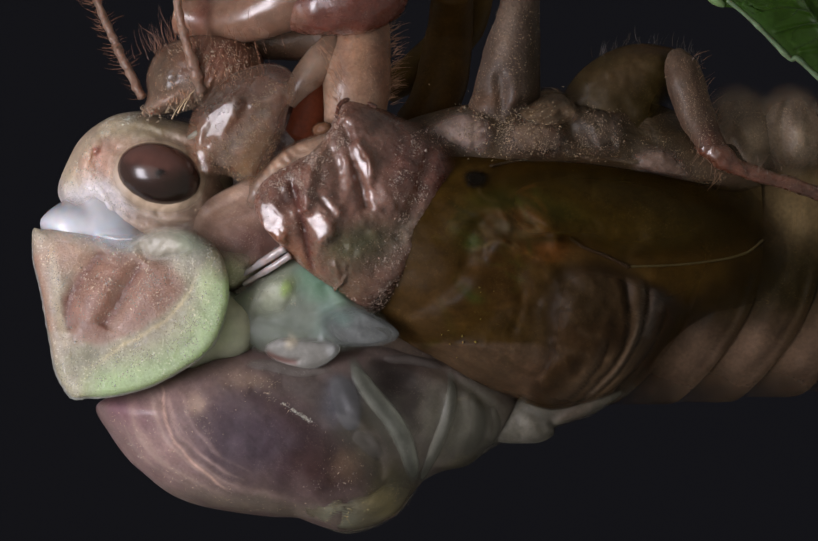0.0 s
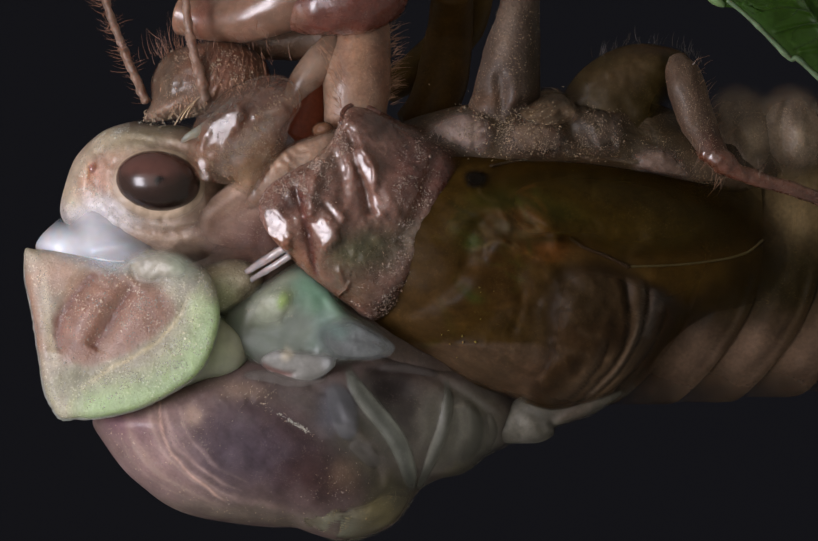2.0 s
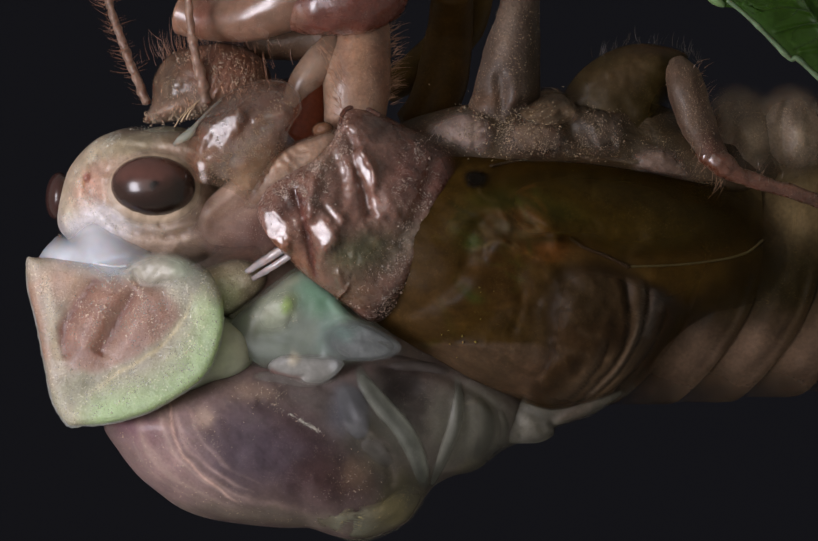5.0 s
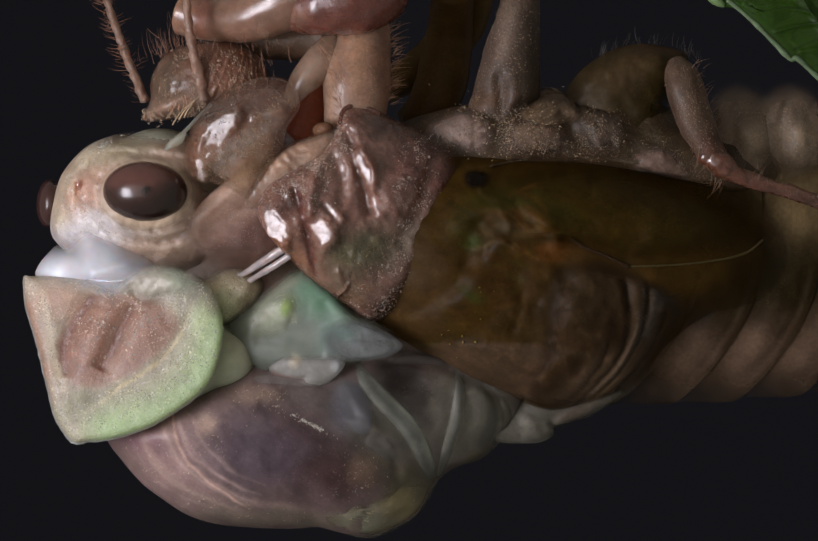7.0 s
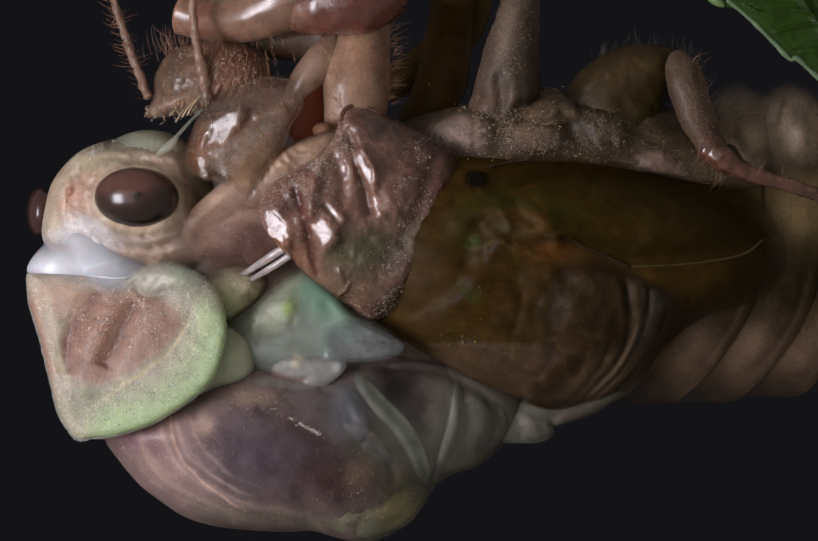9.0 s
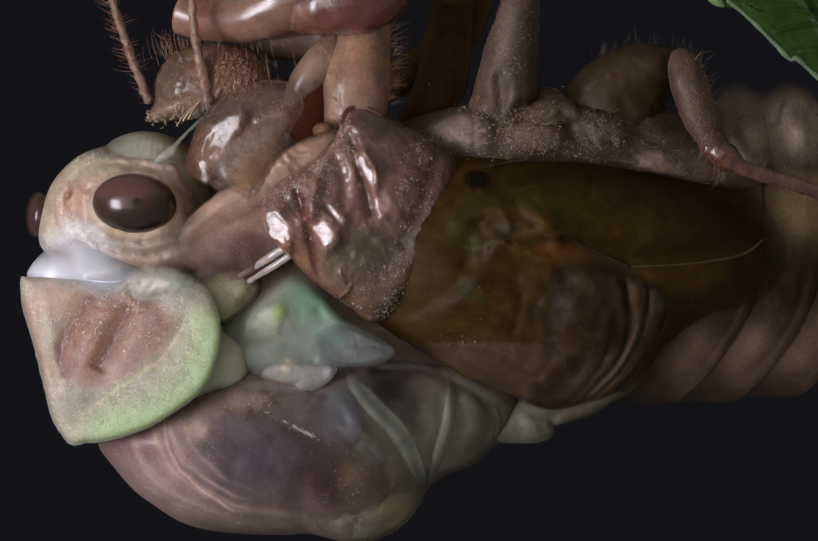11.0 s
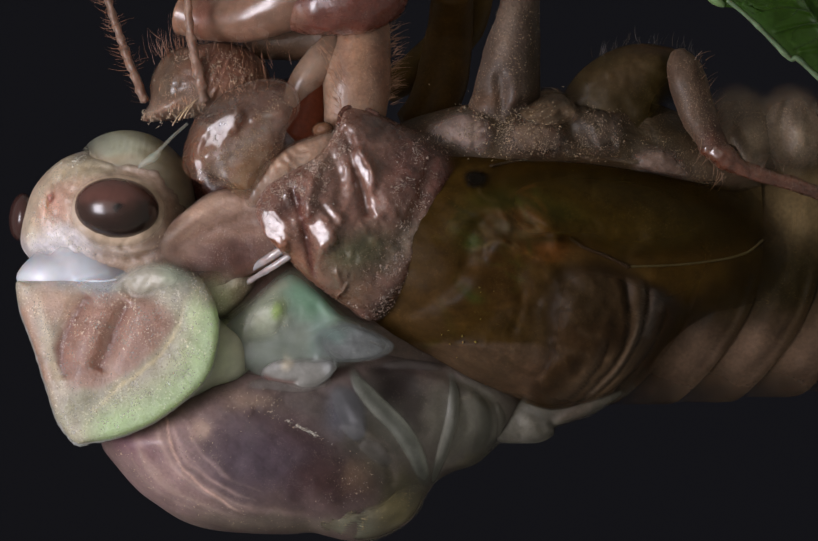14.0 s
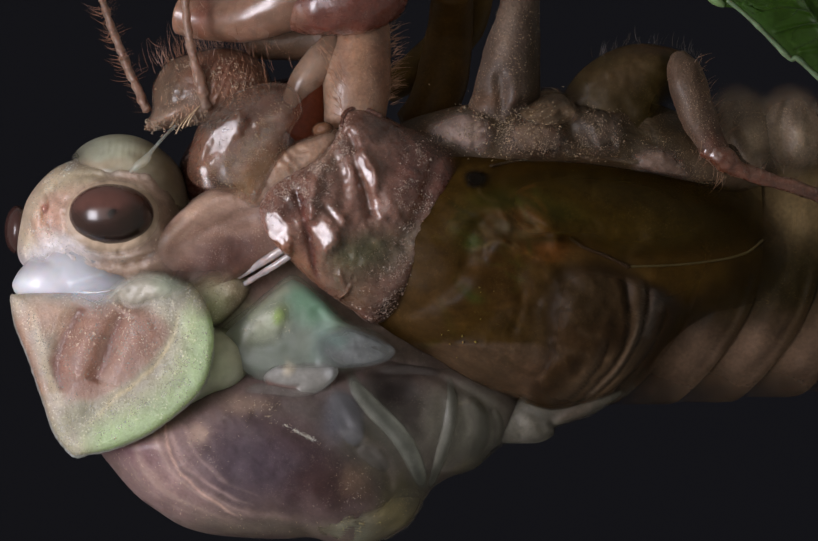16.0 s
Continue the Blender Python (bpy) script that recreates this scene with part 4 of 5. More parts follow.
# far legs and middle leg
limb("far_leg", [(868, -20, -60, 40), (862, 60, -120, 44), (850, 140, -110, 50), (830, 200, -100, 48), (790, 245, -100, 40)], DULL_SHELL, (70, 49, 22), [("b", 850, 150, 40, 60, 0, (64, 46, 24), 0.7), ("b", 880, 60, 20, 40, 0, (56, 40, 18), 0.6)], shell, "dim far leg", n=30, rough=0.02)
limb("far_leg", [(905, -20, -190, 44), (880, 60, -190, 42), (800, 130, -190, 34), (740, 175, -170, 26)], DULL_SHELL, (72, 54, 26), (), shell, n=30, rough=0.04)
limb("middle_femur", [(1000, -30, 40, 34), (992, 40, 50, 43), (982, 100, 44, 54), (974, 160, 38, 62), (966, 205, 30, 66), (960, 255, 4, 80)], DUSTY_SHELL, (75, 62, 54), [("b", 1024, 100, 26, 120, 0, (54, 43, 30), 0.85), ("l", [(985, 0), (970, 60), (960, 120)], 16, (124, 106, 92), 0.5), ("b", 930, 190, 40, 20, 0, (90, 68, 52), 0.7)], shell, "dusty grey-brown middle leg", n=48, rough=0.04, rough_size=30,
     bumps=[("l", [(955, 140), (958, 175), (962, 220)], 7, -14), ("l", [(985, 150), (985, 190), (975, 215)], 6, 9), ("b", 1010, 175, 26, 20, 20, 10), ("l", [(975, 215), (1010, 196), (1050, 190)], 6, -9), ("b", 925, 205, 24, 20, 0, 8)])
crease = Form([(984, 222), (996, 184), (1030, 166), (1072, 166), (1104, 190), (1116, 222), (1090, 244), (1030, 246)], (1048, 208), 12, 14, on=chest, d=4, full=3, edge=1.0, bumps=[("w", 1048, 208, 70, 44, 62, 2.6, 15)], rough=2.5, rough_size=14)
crease.build("leg_fold", DUSTY_SHELL, (92, 76, 60), [("l", [(990, 214), (1030, 190), (1096, 196)], 5, (60, 48, 36), 0.6)], shell, "crumpled skin fold at the leg base", n=56, thin=(0.0, 0.35))


def grit_on(seed, points, count, size, spread=1.0):
    """Rows for hairs(): grains on the near side of a round limb."""
    rng = np.random.default_rng(seed)
    c = spline(points, 12)
    t = np.gradient(c[:, :2], axis=0)
    out = []
    for _ in range(count):
        k = rng.integers(len(c))
        side = np.array([-t[k, 1], t[k, 0]]) / (np.hypot(*t[k]) + 1e-9)
        u = np.clip(rng.normal(0, 0.5 * spread), -0.95, 0.95)
        p = c[k, :2] + side * u * c[k, 3]
        out.append(((p[0], p[1], c[k, 2] + c[k, 3] * math.sqrt(1 - u * u)), (rng.normal(0, 1.6), rng.normal(0, 1.6), 2), size * rng.uniform(0.6, 1.3)))
    return out


hairs("dust", grit_on(61, [(994, 20, 50, 42), (982, 100, 44, 54), (974, 160, 38, 62), (966, 205, 30, 66), (960, 240, 14, 74)], 420, 0.8), DUSTY_SHELL, (176, 154, 130), shell, "pale dust on the middle leg")
hairs("dust", grit_on(62, [(694, 60, 84, 54), (684, 140, 92, 66), (676, 220, 92, 62)], 160, 0.7), DUSTY_SHELL, (190, 160, 130), shell, "pale dust on the fore leg")
hind = Form([(1075, 205), (1100, 150), (1150, 108), (1210, 85), (1270, 88), (1318, 108), (1305, 150), (1290, 200), (1270, 270), (1240, 325), (1180, 320), (1110, 270)], (1200, 190), 70, 70, d=20, full=2.6, bumps=[("l", [(1110, 170), (1190, 120), (1280, 110)], 30, 8)], rough=4)
hind.build("hind_femur", DULL_SHELL, (50, 40, 27), [("b", 1255, 220, 34, 110, 10, (46, 36, 14), 0.9), ("b", 1190, 140, 70, 30, -20, (78, 62, 48), 0.6), ("b", 1150, 220, 30, 60, -20, (78, 66, 56), 0.6), ("b", 1260, 95, 60, 14, 0, (74, 54, 44), 0.6)], shell, "brown arched hind leg segment", n=56, thin=[(0.0, 0.55, 90, 100)])
hleg = limb("hind_tibia", [(1300, 100, 90, 16), (1312, 135, 110, 35), (1333, 200, 125, 36), (1354, 250, 130, 32), (1376, 288, 133, 25), (1392, 304, 130, 18)], DUSTY_SHELL, (90, 73, 61),
     [("b", 1370, 275, 34, 34, 0, (84, 54, 44), 0.85), ("l", [(1278, 120), (1297, 200), (1332, 262)], 8, (64, 48, 38), 0.7), ("l", [(1333, 120), (1352, 200), (1383, 258)], 8, (68, 50, 40), 0.7)], shell, "dusty brown hind leg with a glossy reddish lower segment", pivot=(1385, 290, 130), n=30, rough=0.06, rough_size=24)
limb("hind_tarsus", [(1352, 266, 128, 20), (1372, 286, 138, 25), (1395, 304, 140, 22), (1416, 318, 136, 17), (1450, 331, 130, 15), (1510, 348, 125, 14), (1580, 372, 120, 13), (1620, 386, 118, 12)], SHELL, (98, 62, 46), [("b", 1540, 356, 80, 30, 10, (72, 46, 34), 0.8), ("l", [(1400, 298), (1450, 322), (1560, 356)], 5, (122, 84, 66), 0.6)], hleg, "glossy reddish lower leg segment", n=26, rough=0.14, rough_size=16)
hairs("dust", grit_on(63, [(1312, 135, 110, 35), (1333, 200, 125, 36), (1354, 250, 130, 32), (1376, 288, 133, 25)], 260, 0.75), DUSTY_SHELL, (160, 140, 120), hleg, "pale dust on the hind leg")
hairs("leg_fringe", fringe(7, 40, [(1340, 110), (1350, 170), (1375, 220), (1410, 260)], 120, (16, -10, 0), 5, 1.0) + fringe(8, 22, [(1335, 250), (1355, 290), (1390, 330)], 130, (-10, 26, 0), 5, 1.5) + fringe(9, 26, [(1420, 320), (1520, 345), (1600, 370)], 130, (6, -18, 0), 8, 1.1), HAIR, (110, 82, 60), hleg, "fine bristles on the hind leg")
hairs("leg_fringe", fringe(10, 60, [(1130, 120), (1210, 85), (1290, 95), (1340, 120)], 20, (4, -20, 0), 5, 0.9), HAIR, (56, 46, 36), shell)
rng = np.random.default_rng(21)
hairs("dust", [((a, b, float(chest.depth(np.array(a), np.array(b))) + 26), (rng.normal(0, 2), rng.normal(0, 2), 3), 1.3) for a, b in zip(rng.normal(985, 55, 180), rng.normal(235, 36, 180))], DUSTY_SHELL, (190, 168, 140), shell, "pale dust grains on the leg bases")
grains("dust", 41, chest, 5200, [(905, 225, 46, 34, 20), (1010, 225, 60, 26, 10), (960, 255, 60, 50, 0), (880, 255, 50, 24, 0), (1150, 240, 36, 50, -10), (1060, 280, 70, 20, 5)], 0.95, (184, 160, 134), shell, "pale dust grains on the leg bases", lift=11)

# white breathing-tube linings drawn out of the shell
limb("breathing_tube", [(455, 532, 130, 6), (480, 517, 150, 7), (510, 498, 175, 8), (545, 476, 190, 8)], THREAD, (176, 164, 162), (), shell, "glossy white breathing-tube lining", n=12, rough=0.15)
limb("breathing_tube", [(468, 545, 130, 5), (490, 531, 150, 6), (520, 513, 172, 7), (555, 490, 188, 7)], THREAD, (164, 152, 150), (), shell, n=12, rough=0.15)
limb("breathing_tube", [(488, 506, 130, 4), (505, 494, 150, 5), (530, 478, 170, 5)], THREAD, (130, 116, 112), (), shell, n=12, rough=0.15)

# ---- the cicada pushing out ----
cicada = new("cicada")
tagged(cicada, "pale soft cicada emerging from its split shell", "insect")
core = Form([(330, 480), (420, 430), (540, 430), (680, 480), (800, 600), (900, 700), (860, 800), (720, 820), (520, 800), (380, 760), (320, 640)], (560, 620), 110, 120, d=10, full=3, rough=1.2, rough_size=40)
# Dark patches around (760, 735) paint the shadow beneath the wing bud.
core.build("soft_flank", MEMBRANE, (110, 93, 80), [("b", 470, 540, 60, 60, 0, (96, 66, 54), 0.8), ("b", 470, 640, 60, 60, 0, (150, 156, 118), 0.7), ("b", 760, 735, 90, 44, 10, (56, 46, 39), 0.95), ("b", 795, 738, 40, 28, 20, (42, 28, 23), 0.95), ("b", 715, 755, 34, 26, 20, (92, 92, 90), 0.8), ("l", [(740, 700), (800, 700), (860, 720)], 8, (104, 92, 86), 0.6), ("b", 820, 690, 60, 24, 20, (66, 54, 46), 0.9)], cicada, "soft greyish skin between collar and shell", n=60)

# swollen back, one stretched skin with the flank that still sits in the shell
back = Form([(198, 860), (229, 905), (269, 948), (305, 974), (357, 1005), (414, 1021), (486, 1026), (558, 1026), (605, 1022), (635, 1028), (665, 1034), (700, 1036), (748, 1020), (789, 998), (808, 972), (819, 950), (830, 934), (842, 918), (872, 899), (916, 883), (960, 844), (1012, 806), (1024, 745), (960, 690), (860, 650), (760, 630), (650, 645), (560, 660), (460, 690), (370, 730), (290, 785), (230, 828)], (540, 850), 176, 200, d=0, full=3.8, tilt=(-0.12, 0), bumps=[
    ("l", [(300, 820), (345, 910), (470, 975), (650, 985)], 16, 4), ("l", [(480, 790), (560, 815), (640, 850)], 14, -4), ("l", [(690, 840), (740, 870), (760, 930)], 10, -4), ("l", [(655, 815), (712, 832), (748, 870)], 9, 3), ("l", [(630, 760), (690, 800), (715, 850)], 12, 4), ("l", [(600, 745), (650, 770), (672, 815)], 9, -3), ("b", 560, 870, 130, 70, 10, 6),
    ("l", [(836, 922), (842, 870), (856, 810), (852, 750)], 12, -3), ("l", [(862, 745), (872, 800), (850, 880)], 9, 2), ("l", [(905, 750), (924, 800), (905, 868)], 14, 2), ("l", [(884, 745), (895, 810), (872, 885)], 10, -2), ("l", [(945, 770), (958, 805), (940, 850)], 9, -3), ("b", 765, 745, 40, 34, 20, -10), ("l", [(700, 705), (790, 700), (880, 725), (960, 770)], 10, -5)], rough=2.0, rough_size=46)
# Near-black at (760, 738) is recess shade painted into the skin.
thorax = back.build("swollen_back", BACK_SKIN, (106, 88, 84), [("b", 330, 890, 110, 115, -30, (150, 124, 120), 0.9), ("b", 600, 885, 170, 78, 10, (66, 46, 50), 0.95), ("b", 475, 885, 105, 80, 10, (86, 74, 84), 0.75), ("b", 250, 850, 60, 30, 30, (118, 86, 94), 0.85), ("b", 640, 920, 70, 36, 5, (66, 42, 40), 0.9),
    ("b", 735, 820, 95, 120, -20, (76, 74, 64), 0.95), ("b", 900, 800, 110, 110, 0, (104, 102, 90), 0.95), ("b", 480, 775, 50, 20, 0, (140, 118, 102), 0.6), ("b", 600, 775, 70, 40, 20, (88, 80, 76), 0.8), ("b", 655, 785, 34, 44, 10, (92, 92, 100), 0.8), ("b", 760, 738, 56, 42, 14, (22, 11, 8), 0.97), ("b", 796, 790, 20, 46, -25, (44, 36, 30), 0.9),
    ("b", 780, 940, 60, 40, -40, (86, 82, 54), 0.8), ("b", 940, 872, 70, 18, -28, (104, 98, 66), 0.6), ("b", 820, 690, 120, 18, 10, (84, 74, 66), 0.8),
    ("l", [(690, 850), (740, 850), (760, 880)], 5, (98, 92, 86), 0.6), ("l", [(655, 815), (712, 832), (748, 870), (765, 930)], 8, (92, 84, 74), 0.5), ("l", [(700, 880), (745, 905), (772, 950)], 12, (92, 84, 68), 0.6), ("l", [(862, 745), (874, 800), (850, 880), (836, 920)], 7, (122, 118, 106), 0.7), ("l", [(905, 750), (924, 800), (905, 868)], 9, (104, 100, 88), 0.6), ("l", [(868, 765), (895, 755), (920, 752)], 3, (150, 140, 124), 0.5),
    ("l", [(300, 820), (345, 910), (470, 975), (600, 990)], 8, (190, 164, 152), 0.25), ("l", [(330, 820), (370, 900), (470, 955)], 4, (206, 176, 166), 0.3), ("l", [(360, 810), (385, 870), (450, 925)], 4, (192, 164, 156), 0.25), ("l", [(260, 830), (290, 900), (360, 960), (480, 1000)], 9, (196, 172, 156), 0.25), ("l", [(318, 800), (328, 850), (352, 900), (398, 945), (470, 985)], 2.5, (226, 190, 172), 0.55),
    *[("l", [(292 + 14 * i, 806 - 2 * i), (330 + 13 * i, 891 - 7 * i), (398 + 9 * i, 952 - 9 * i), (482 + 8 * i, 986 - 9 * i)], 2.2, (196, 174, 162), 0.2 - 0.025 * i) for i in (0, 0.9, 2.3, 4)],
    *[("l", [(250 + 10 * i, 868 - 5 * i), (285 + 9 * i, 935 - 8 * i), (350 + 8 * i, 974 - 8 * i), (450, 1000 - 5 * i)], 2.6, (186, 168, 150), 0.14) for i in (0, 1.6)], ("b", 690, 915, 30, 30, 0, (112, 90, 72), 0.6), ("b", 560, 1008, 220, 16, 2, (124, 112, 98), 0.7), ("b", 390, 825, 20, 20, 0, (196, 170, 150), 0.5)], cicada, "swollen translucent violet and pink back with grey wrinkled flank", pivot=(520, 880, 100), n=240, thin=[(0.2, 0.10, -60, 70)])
scut = Form([(600, 1008), (650, 985), (700, 968), (745, 950), (790, 910), (826, 915), (822, 955), (790, 1000), (730, 1034), (690, 1040), (650, 1030)], (740, 982), 7, 20, d=-1, on=back, edge=0.8, bumps=[("l", [(700, 975), (690, 1000), (680, 1025)], 8, -10), ("l", [(700, 980), (740, 990), (790, 960)], 10, 5)], rough=3)
scut.build("rear_lobe", THIN_SKIN, (124, 116, 94), [("b", 765, 965, 40, 34, -30, (134, 122, 80), 0.8), ("b", 690, 1010, 36, 24, 0, (144, 144, 124), 0.8), ("l", [(705, 972), (698, 1000), (690, 1020)], 5, (60, 52, 44), 0.7)], thorax, "olive rear lobe of the back", n=44, thin=[(0.1, 0.3), (0.0, 0.8, -110, 80)])
grains("waxy_dust", 50, scut, 900, [(770, 960, 40, 34, -30), (700, 1000, 60, 20, -10)], 0.8, (226, 206, 150), thorax, "golden granules on the rear lobe", lift=0.1, cover=0.5)
film_on("wing_root", [(672, 700, 8), (690, 736, 16), (724, 774, 20), (766, 814, 21), (796, 858, 20), (814, 900, 16), (822, 932, 8)], back, 6, THIN_SKIN, (100, 102, 92), [("l", [(700, 728), (756, 782), (804, 838), (830, 915)], 6, (150, 152, 138), 0.7), ("l", [(684, 756), (734, 812), (778, 866), (806, 920)], 4, (132, 132, 118), 0.6), ("l", [(690, 738), (744, 796), (790, 850), (816, 910)], 5, (70, 70, 62), 0.5)], thorax, "translucent folded wing root band", cover=0.85)
film_on("wing_root", [(862, 704, 6), (872, 746, 12), (868, 800, 15), (854, 856, 14), (838, 906, 8), (832, 926, 4)], back, 5, THIN_SKIN, (98, 98, 88), [("l", [(858, 730), (856, 800), (838, 880)], 5, (138, 136, 124), 0.6), ("l", [(884, 740), (882, 800), (862, 870)], 4, (130, 128, 114), 0.6)], thorax, cover=0.75)
for path, col in (([(905, 742, 8), (926, 776, 16), (930, 820, 18), (912, 866, 8)], (92, 90, 78)), ([(950, 762, 6), (964, 796, 10), (956, 838, 6)], (86, 82, 70)), ([(640, 740, 14), (668, 776, 30), (684, 820, 26), (690, 846, 10)], (98, 98, 100)), ([(690, 850, 8), (722, 862, 20), (752, 890, 12)], (92, 87, 80)), ([(470, 742, 8), (520, 738, 14), (580, 742, 14), (640, 730, 8)], (112, 104, 98)), ([(730, 700, 8), (790, 694, 12), (850, 700, 8)], (84, 76, 72))):
    film_on("skin_fold", path, back, 4, THIN_SKIN, col, [("l", [p[:2] for p in path], 4, tuple(min(c + 26, 255) for c in col), 0.4)], thorax, "pale translucent skin fold", cover=0.6)
hairs("fine_down", down(31, back, 200, [(500, 775, 60, 30, 10), (570, 818, 60, 10, 20), (690, 915, 40, 40, 0), (380, 850, 40, 60, 20), (290, 920, 60, 50, 45), (420, 985, 120, 20, 15), (240, 890, 30, 50, -30), (560, 1005, 120, 12, 2)], 2.4, 0.65), HAIR, (224, 200, 168), thorax, "fine golden down on the back")

grains("waxy_dust", 46, back, 1500, [(490, 775, 44, 18, -20), (520, 790, 20, 30, 0), (575, 820, 46, 5, 28), (690, 915, 34, 34, 0), (660, 960, 90, 12, -4), (385, 850, 24, 60, 20), (330, 900, 60, 60, 45), (270, 930, 60, 14, 40), (420, 985, 130, 12, 12), (400, 880, 60, 60, 30)], 0.95, (236, 214, 196), thorax, "fine pale granules on the back", lift=0.0, cover=0.4)
# Pale grains in these two clusters imitate wet highlights on the back.
grains("wet_glint", 52, back, 320, [(588, 825, 36, 3, 25), (560, 812, 14, 3, 30)], 0.9, (255, 246, 226), thorax, "bright grains painting a wet highlight along the fold of the back", lift=0.6)
grains("wet_glint", 53, back, 260, [(498, 772, 26, 12, -20), (520, 785, 14, 16, 10)], 0.8, (240, 220, 190), thorax, "golden granules and painted wet highlights on the back", lift=0.6)
hem = Form([(930, 836), (950, 800), (1000, 760), (1100, 738), (1200, 726), (1215, 748), (1178, 771), (1132, 798), (1090, 812), (1068, 820), (1060, 835), (1035, 848), (1000, 850), (962, 848)], (1040, 802), 50, 60, d=0, full=3, bumps=[("l", [(1062, 780), (1058, 822)], 8, -8), ("l", [(1010, 800), (1030, 835)], 9, 6), ("l", [(1090, 760), (1100, 808)], 8, -5), ("l", [(1140, 755), (1146, 790)], 8, 5), ("l", [(990, 800), (996, 846)], 6, -4)], rough=3)
hem.build("belly_skin", MEMBRANE, (94, 90, 80), [("b", 1110, 795, 40, 20, -20, (92, 78, 66), 0.7)], cicada, "pale crumpled skin hem", n=40, thin=(0.2, 0.3, -20))

# wing bud
bud = Form([(415, 630), (480, 575), (540, 525), (565, 518), (610, 552), (660, 600), (725, 628), (772, 665), (745, 692), (700, 704), (652, 716), (630, 746), (590, 760), (540, 756), (500, 735), (460, 712), (425, 680)], (575, 645), 24, 60, d=30, on=core, full=9, edge=1.6, tilt=(0.10, 0.02), bumps=[
    ("b", 525, 590, 26, 30, 20, 5), ("l", [(600, 575), (630, 630), (690, 680)], 14, -4), ("l", [(470, 655), (540, 668), (610, 690)], 14, -4), ("l", [(590, 640), (640, 610), (668, 606)], 5, 2), ("b", 480, 620, 24, 36, 20, 4)], rough=0.9, rough_size=30)
# The cream spot at (548, 695) is a wet glint painted on.
wing = bud.build("wing_bud", BUD_SKIN, (112, 120, 108), [("b", 600, 570, 66, 44, 45, (116, 154, 128), 0.85), ("b", 528, 588, 24, 26, 0, (160, 170, 110), 0.5), ("b", 700, 668, 70, 30, 15, (128, 126, 120), 0.9), ("b", 570, 730, 70, 30, 0, (132, 126, 118), 0.9), ("b", 545, 730, 24, 8, -5, (112, 72, 66), 0.8),
    ("b", 490, 622, 44, 30, -30, (158, 160, 138), 0.7), ("l", [(470, 600), (510, 566), (552, 540)], 9, (168, 174, 150), 0.6), ("b", 620, 650, 30, 40, 0, (130, 152, 142), 0.7), ("b", 548, 695, 12, 16, 0, (210, 198, 172), 0.7), ("b", 630, 705, 14, 14, 0, (170, 172, 172), 0.7)], cicada, "soft teal and grey folded wing bud", pivot=(580, 640, 130), n=84, mottle=0.03, thin=[(0.2, 0.3), (0.0, 0.6, 60, 80)])

knob = Form([(455, 640), (470, 600), (505, 562), (545, 552), (568, 580), (562, 625), (530, 660), (480, 668)], (515, 612), 5, 10, on=bud, d=-1, full=2.6, edge=0.7, bumps=[("b", 528, 590, 16, 20, 15, 4), ("b", 490, 620, 14, 14, 0, 3), ("l", [(545, 565), (550, 600), (535, 640)], 6, -2)], rough=0.9, rough_size=18)
knob.build("shoulder_knob", THIN_SKIN, (150, 156, 134), [("b", 536, 588, 15, 18, 0, (148, 178, 84), 0.85), ("b", 536, 588, 6, 8, 0, (176, 190, 130), 0.7), ("b", 490, 600, 18, 24, 30, (184, 184, 162), 0.6)], wing, "knobbly yellow-green wing shoulder", n=44, mottle=0.03, thin=(0.0, 0.9))
flap = Form([(590, 640), (640, 616), (700, 628), (742, 648), (756, 664), (738, 682), (700, 692), (640, 694), (600, 680)], (680, 660), 5, 6, on=core, d=66, full=6, edge=0.7, bumps=[("l", [(610, 660), (680, 650), (750, 664)], 8, -4)], rough=1.5)
flap.build("wing_flap", THIN_SKIN, (98, 101, 100), [("b", 640, 640, 30, 20, 0, (116, 138, 130), 0.7)], wing, "pale grey soft wing flap", n=40, thin=[(0.2, 0.35), (0.0, 0.7, 190, 60)])
hind_lobe = Form([(505, 710), (540, 690), (600, 682), (640, 692), (646, 708), (624, 732), (592, 748), (548, 745), (512, 730)], (580, 722), 6, 6, on=core, d=58, full=5, edge=0.7, bumps=[("b", 636, 706, 14, 16, 0, 6), ("b", 548, 700, 12, 12, 0, 4), ("l", [(505, 728), (540, 736), (575, 732)], 6, -5)], rough=0.8, rough_size=22)
# Its cream spot at (548, 698) is the same painted wet glint.
hind_lobe.build("hind_wing_lobe", THIN_SKIN, (128, 126, 120), [("l", [(505, 726), (540, 736), (570, 734)], 6, (112, 70, 62), 0.7), ("b", 636, 706, 14, 14, 0, (166, 168, 168), 0.7), ("b", 548, 698, 14, 14, 0, (204, 192, 168), 0.7)], wing, "translucent white hind wing lobe", n=44, thin=[(0.4, 0.12), (0.0, 0.6, -90, 60)])

grains("waxy_dust", 47, knob, 160, [(490, 610, 26, 36, 20), (520, 590, 20, 30, 10), (545, 690, 24, 14, -30), (540, 625, 24, 20, 0)], 1.1, (230, 224, 196), wing, "pale granules on the wing shoulder", lift=0.3)
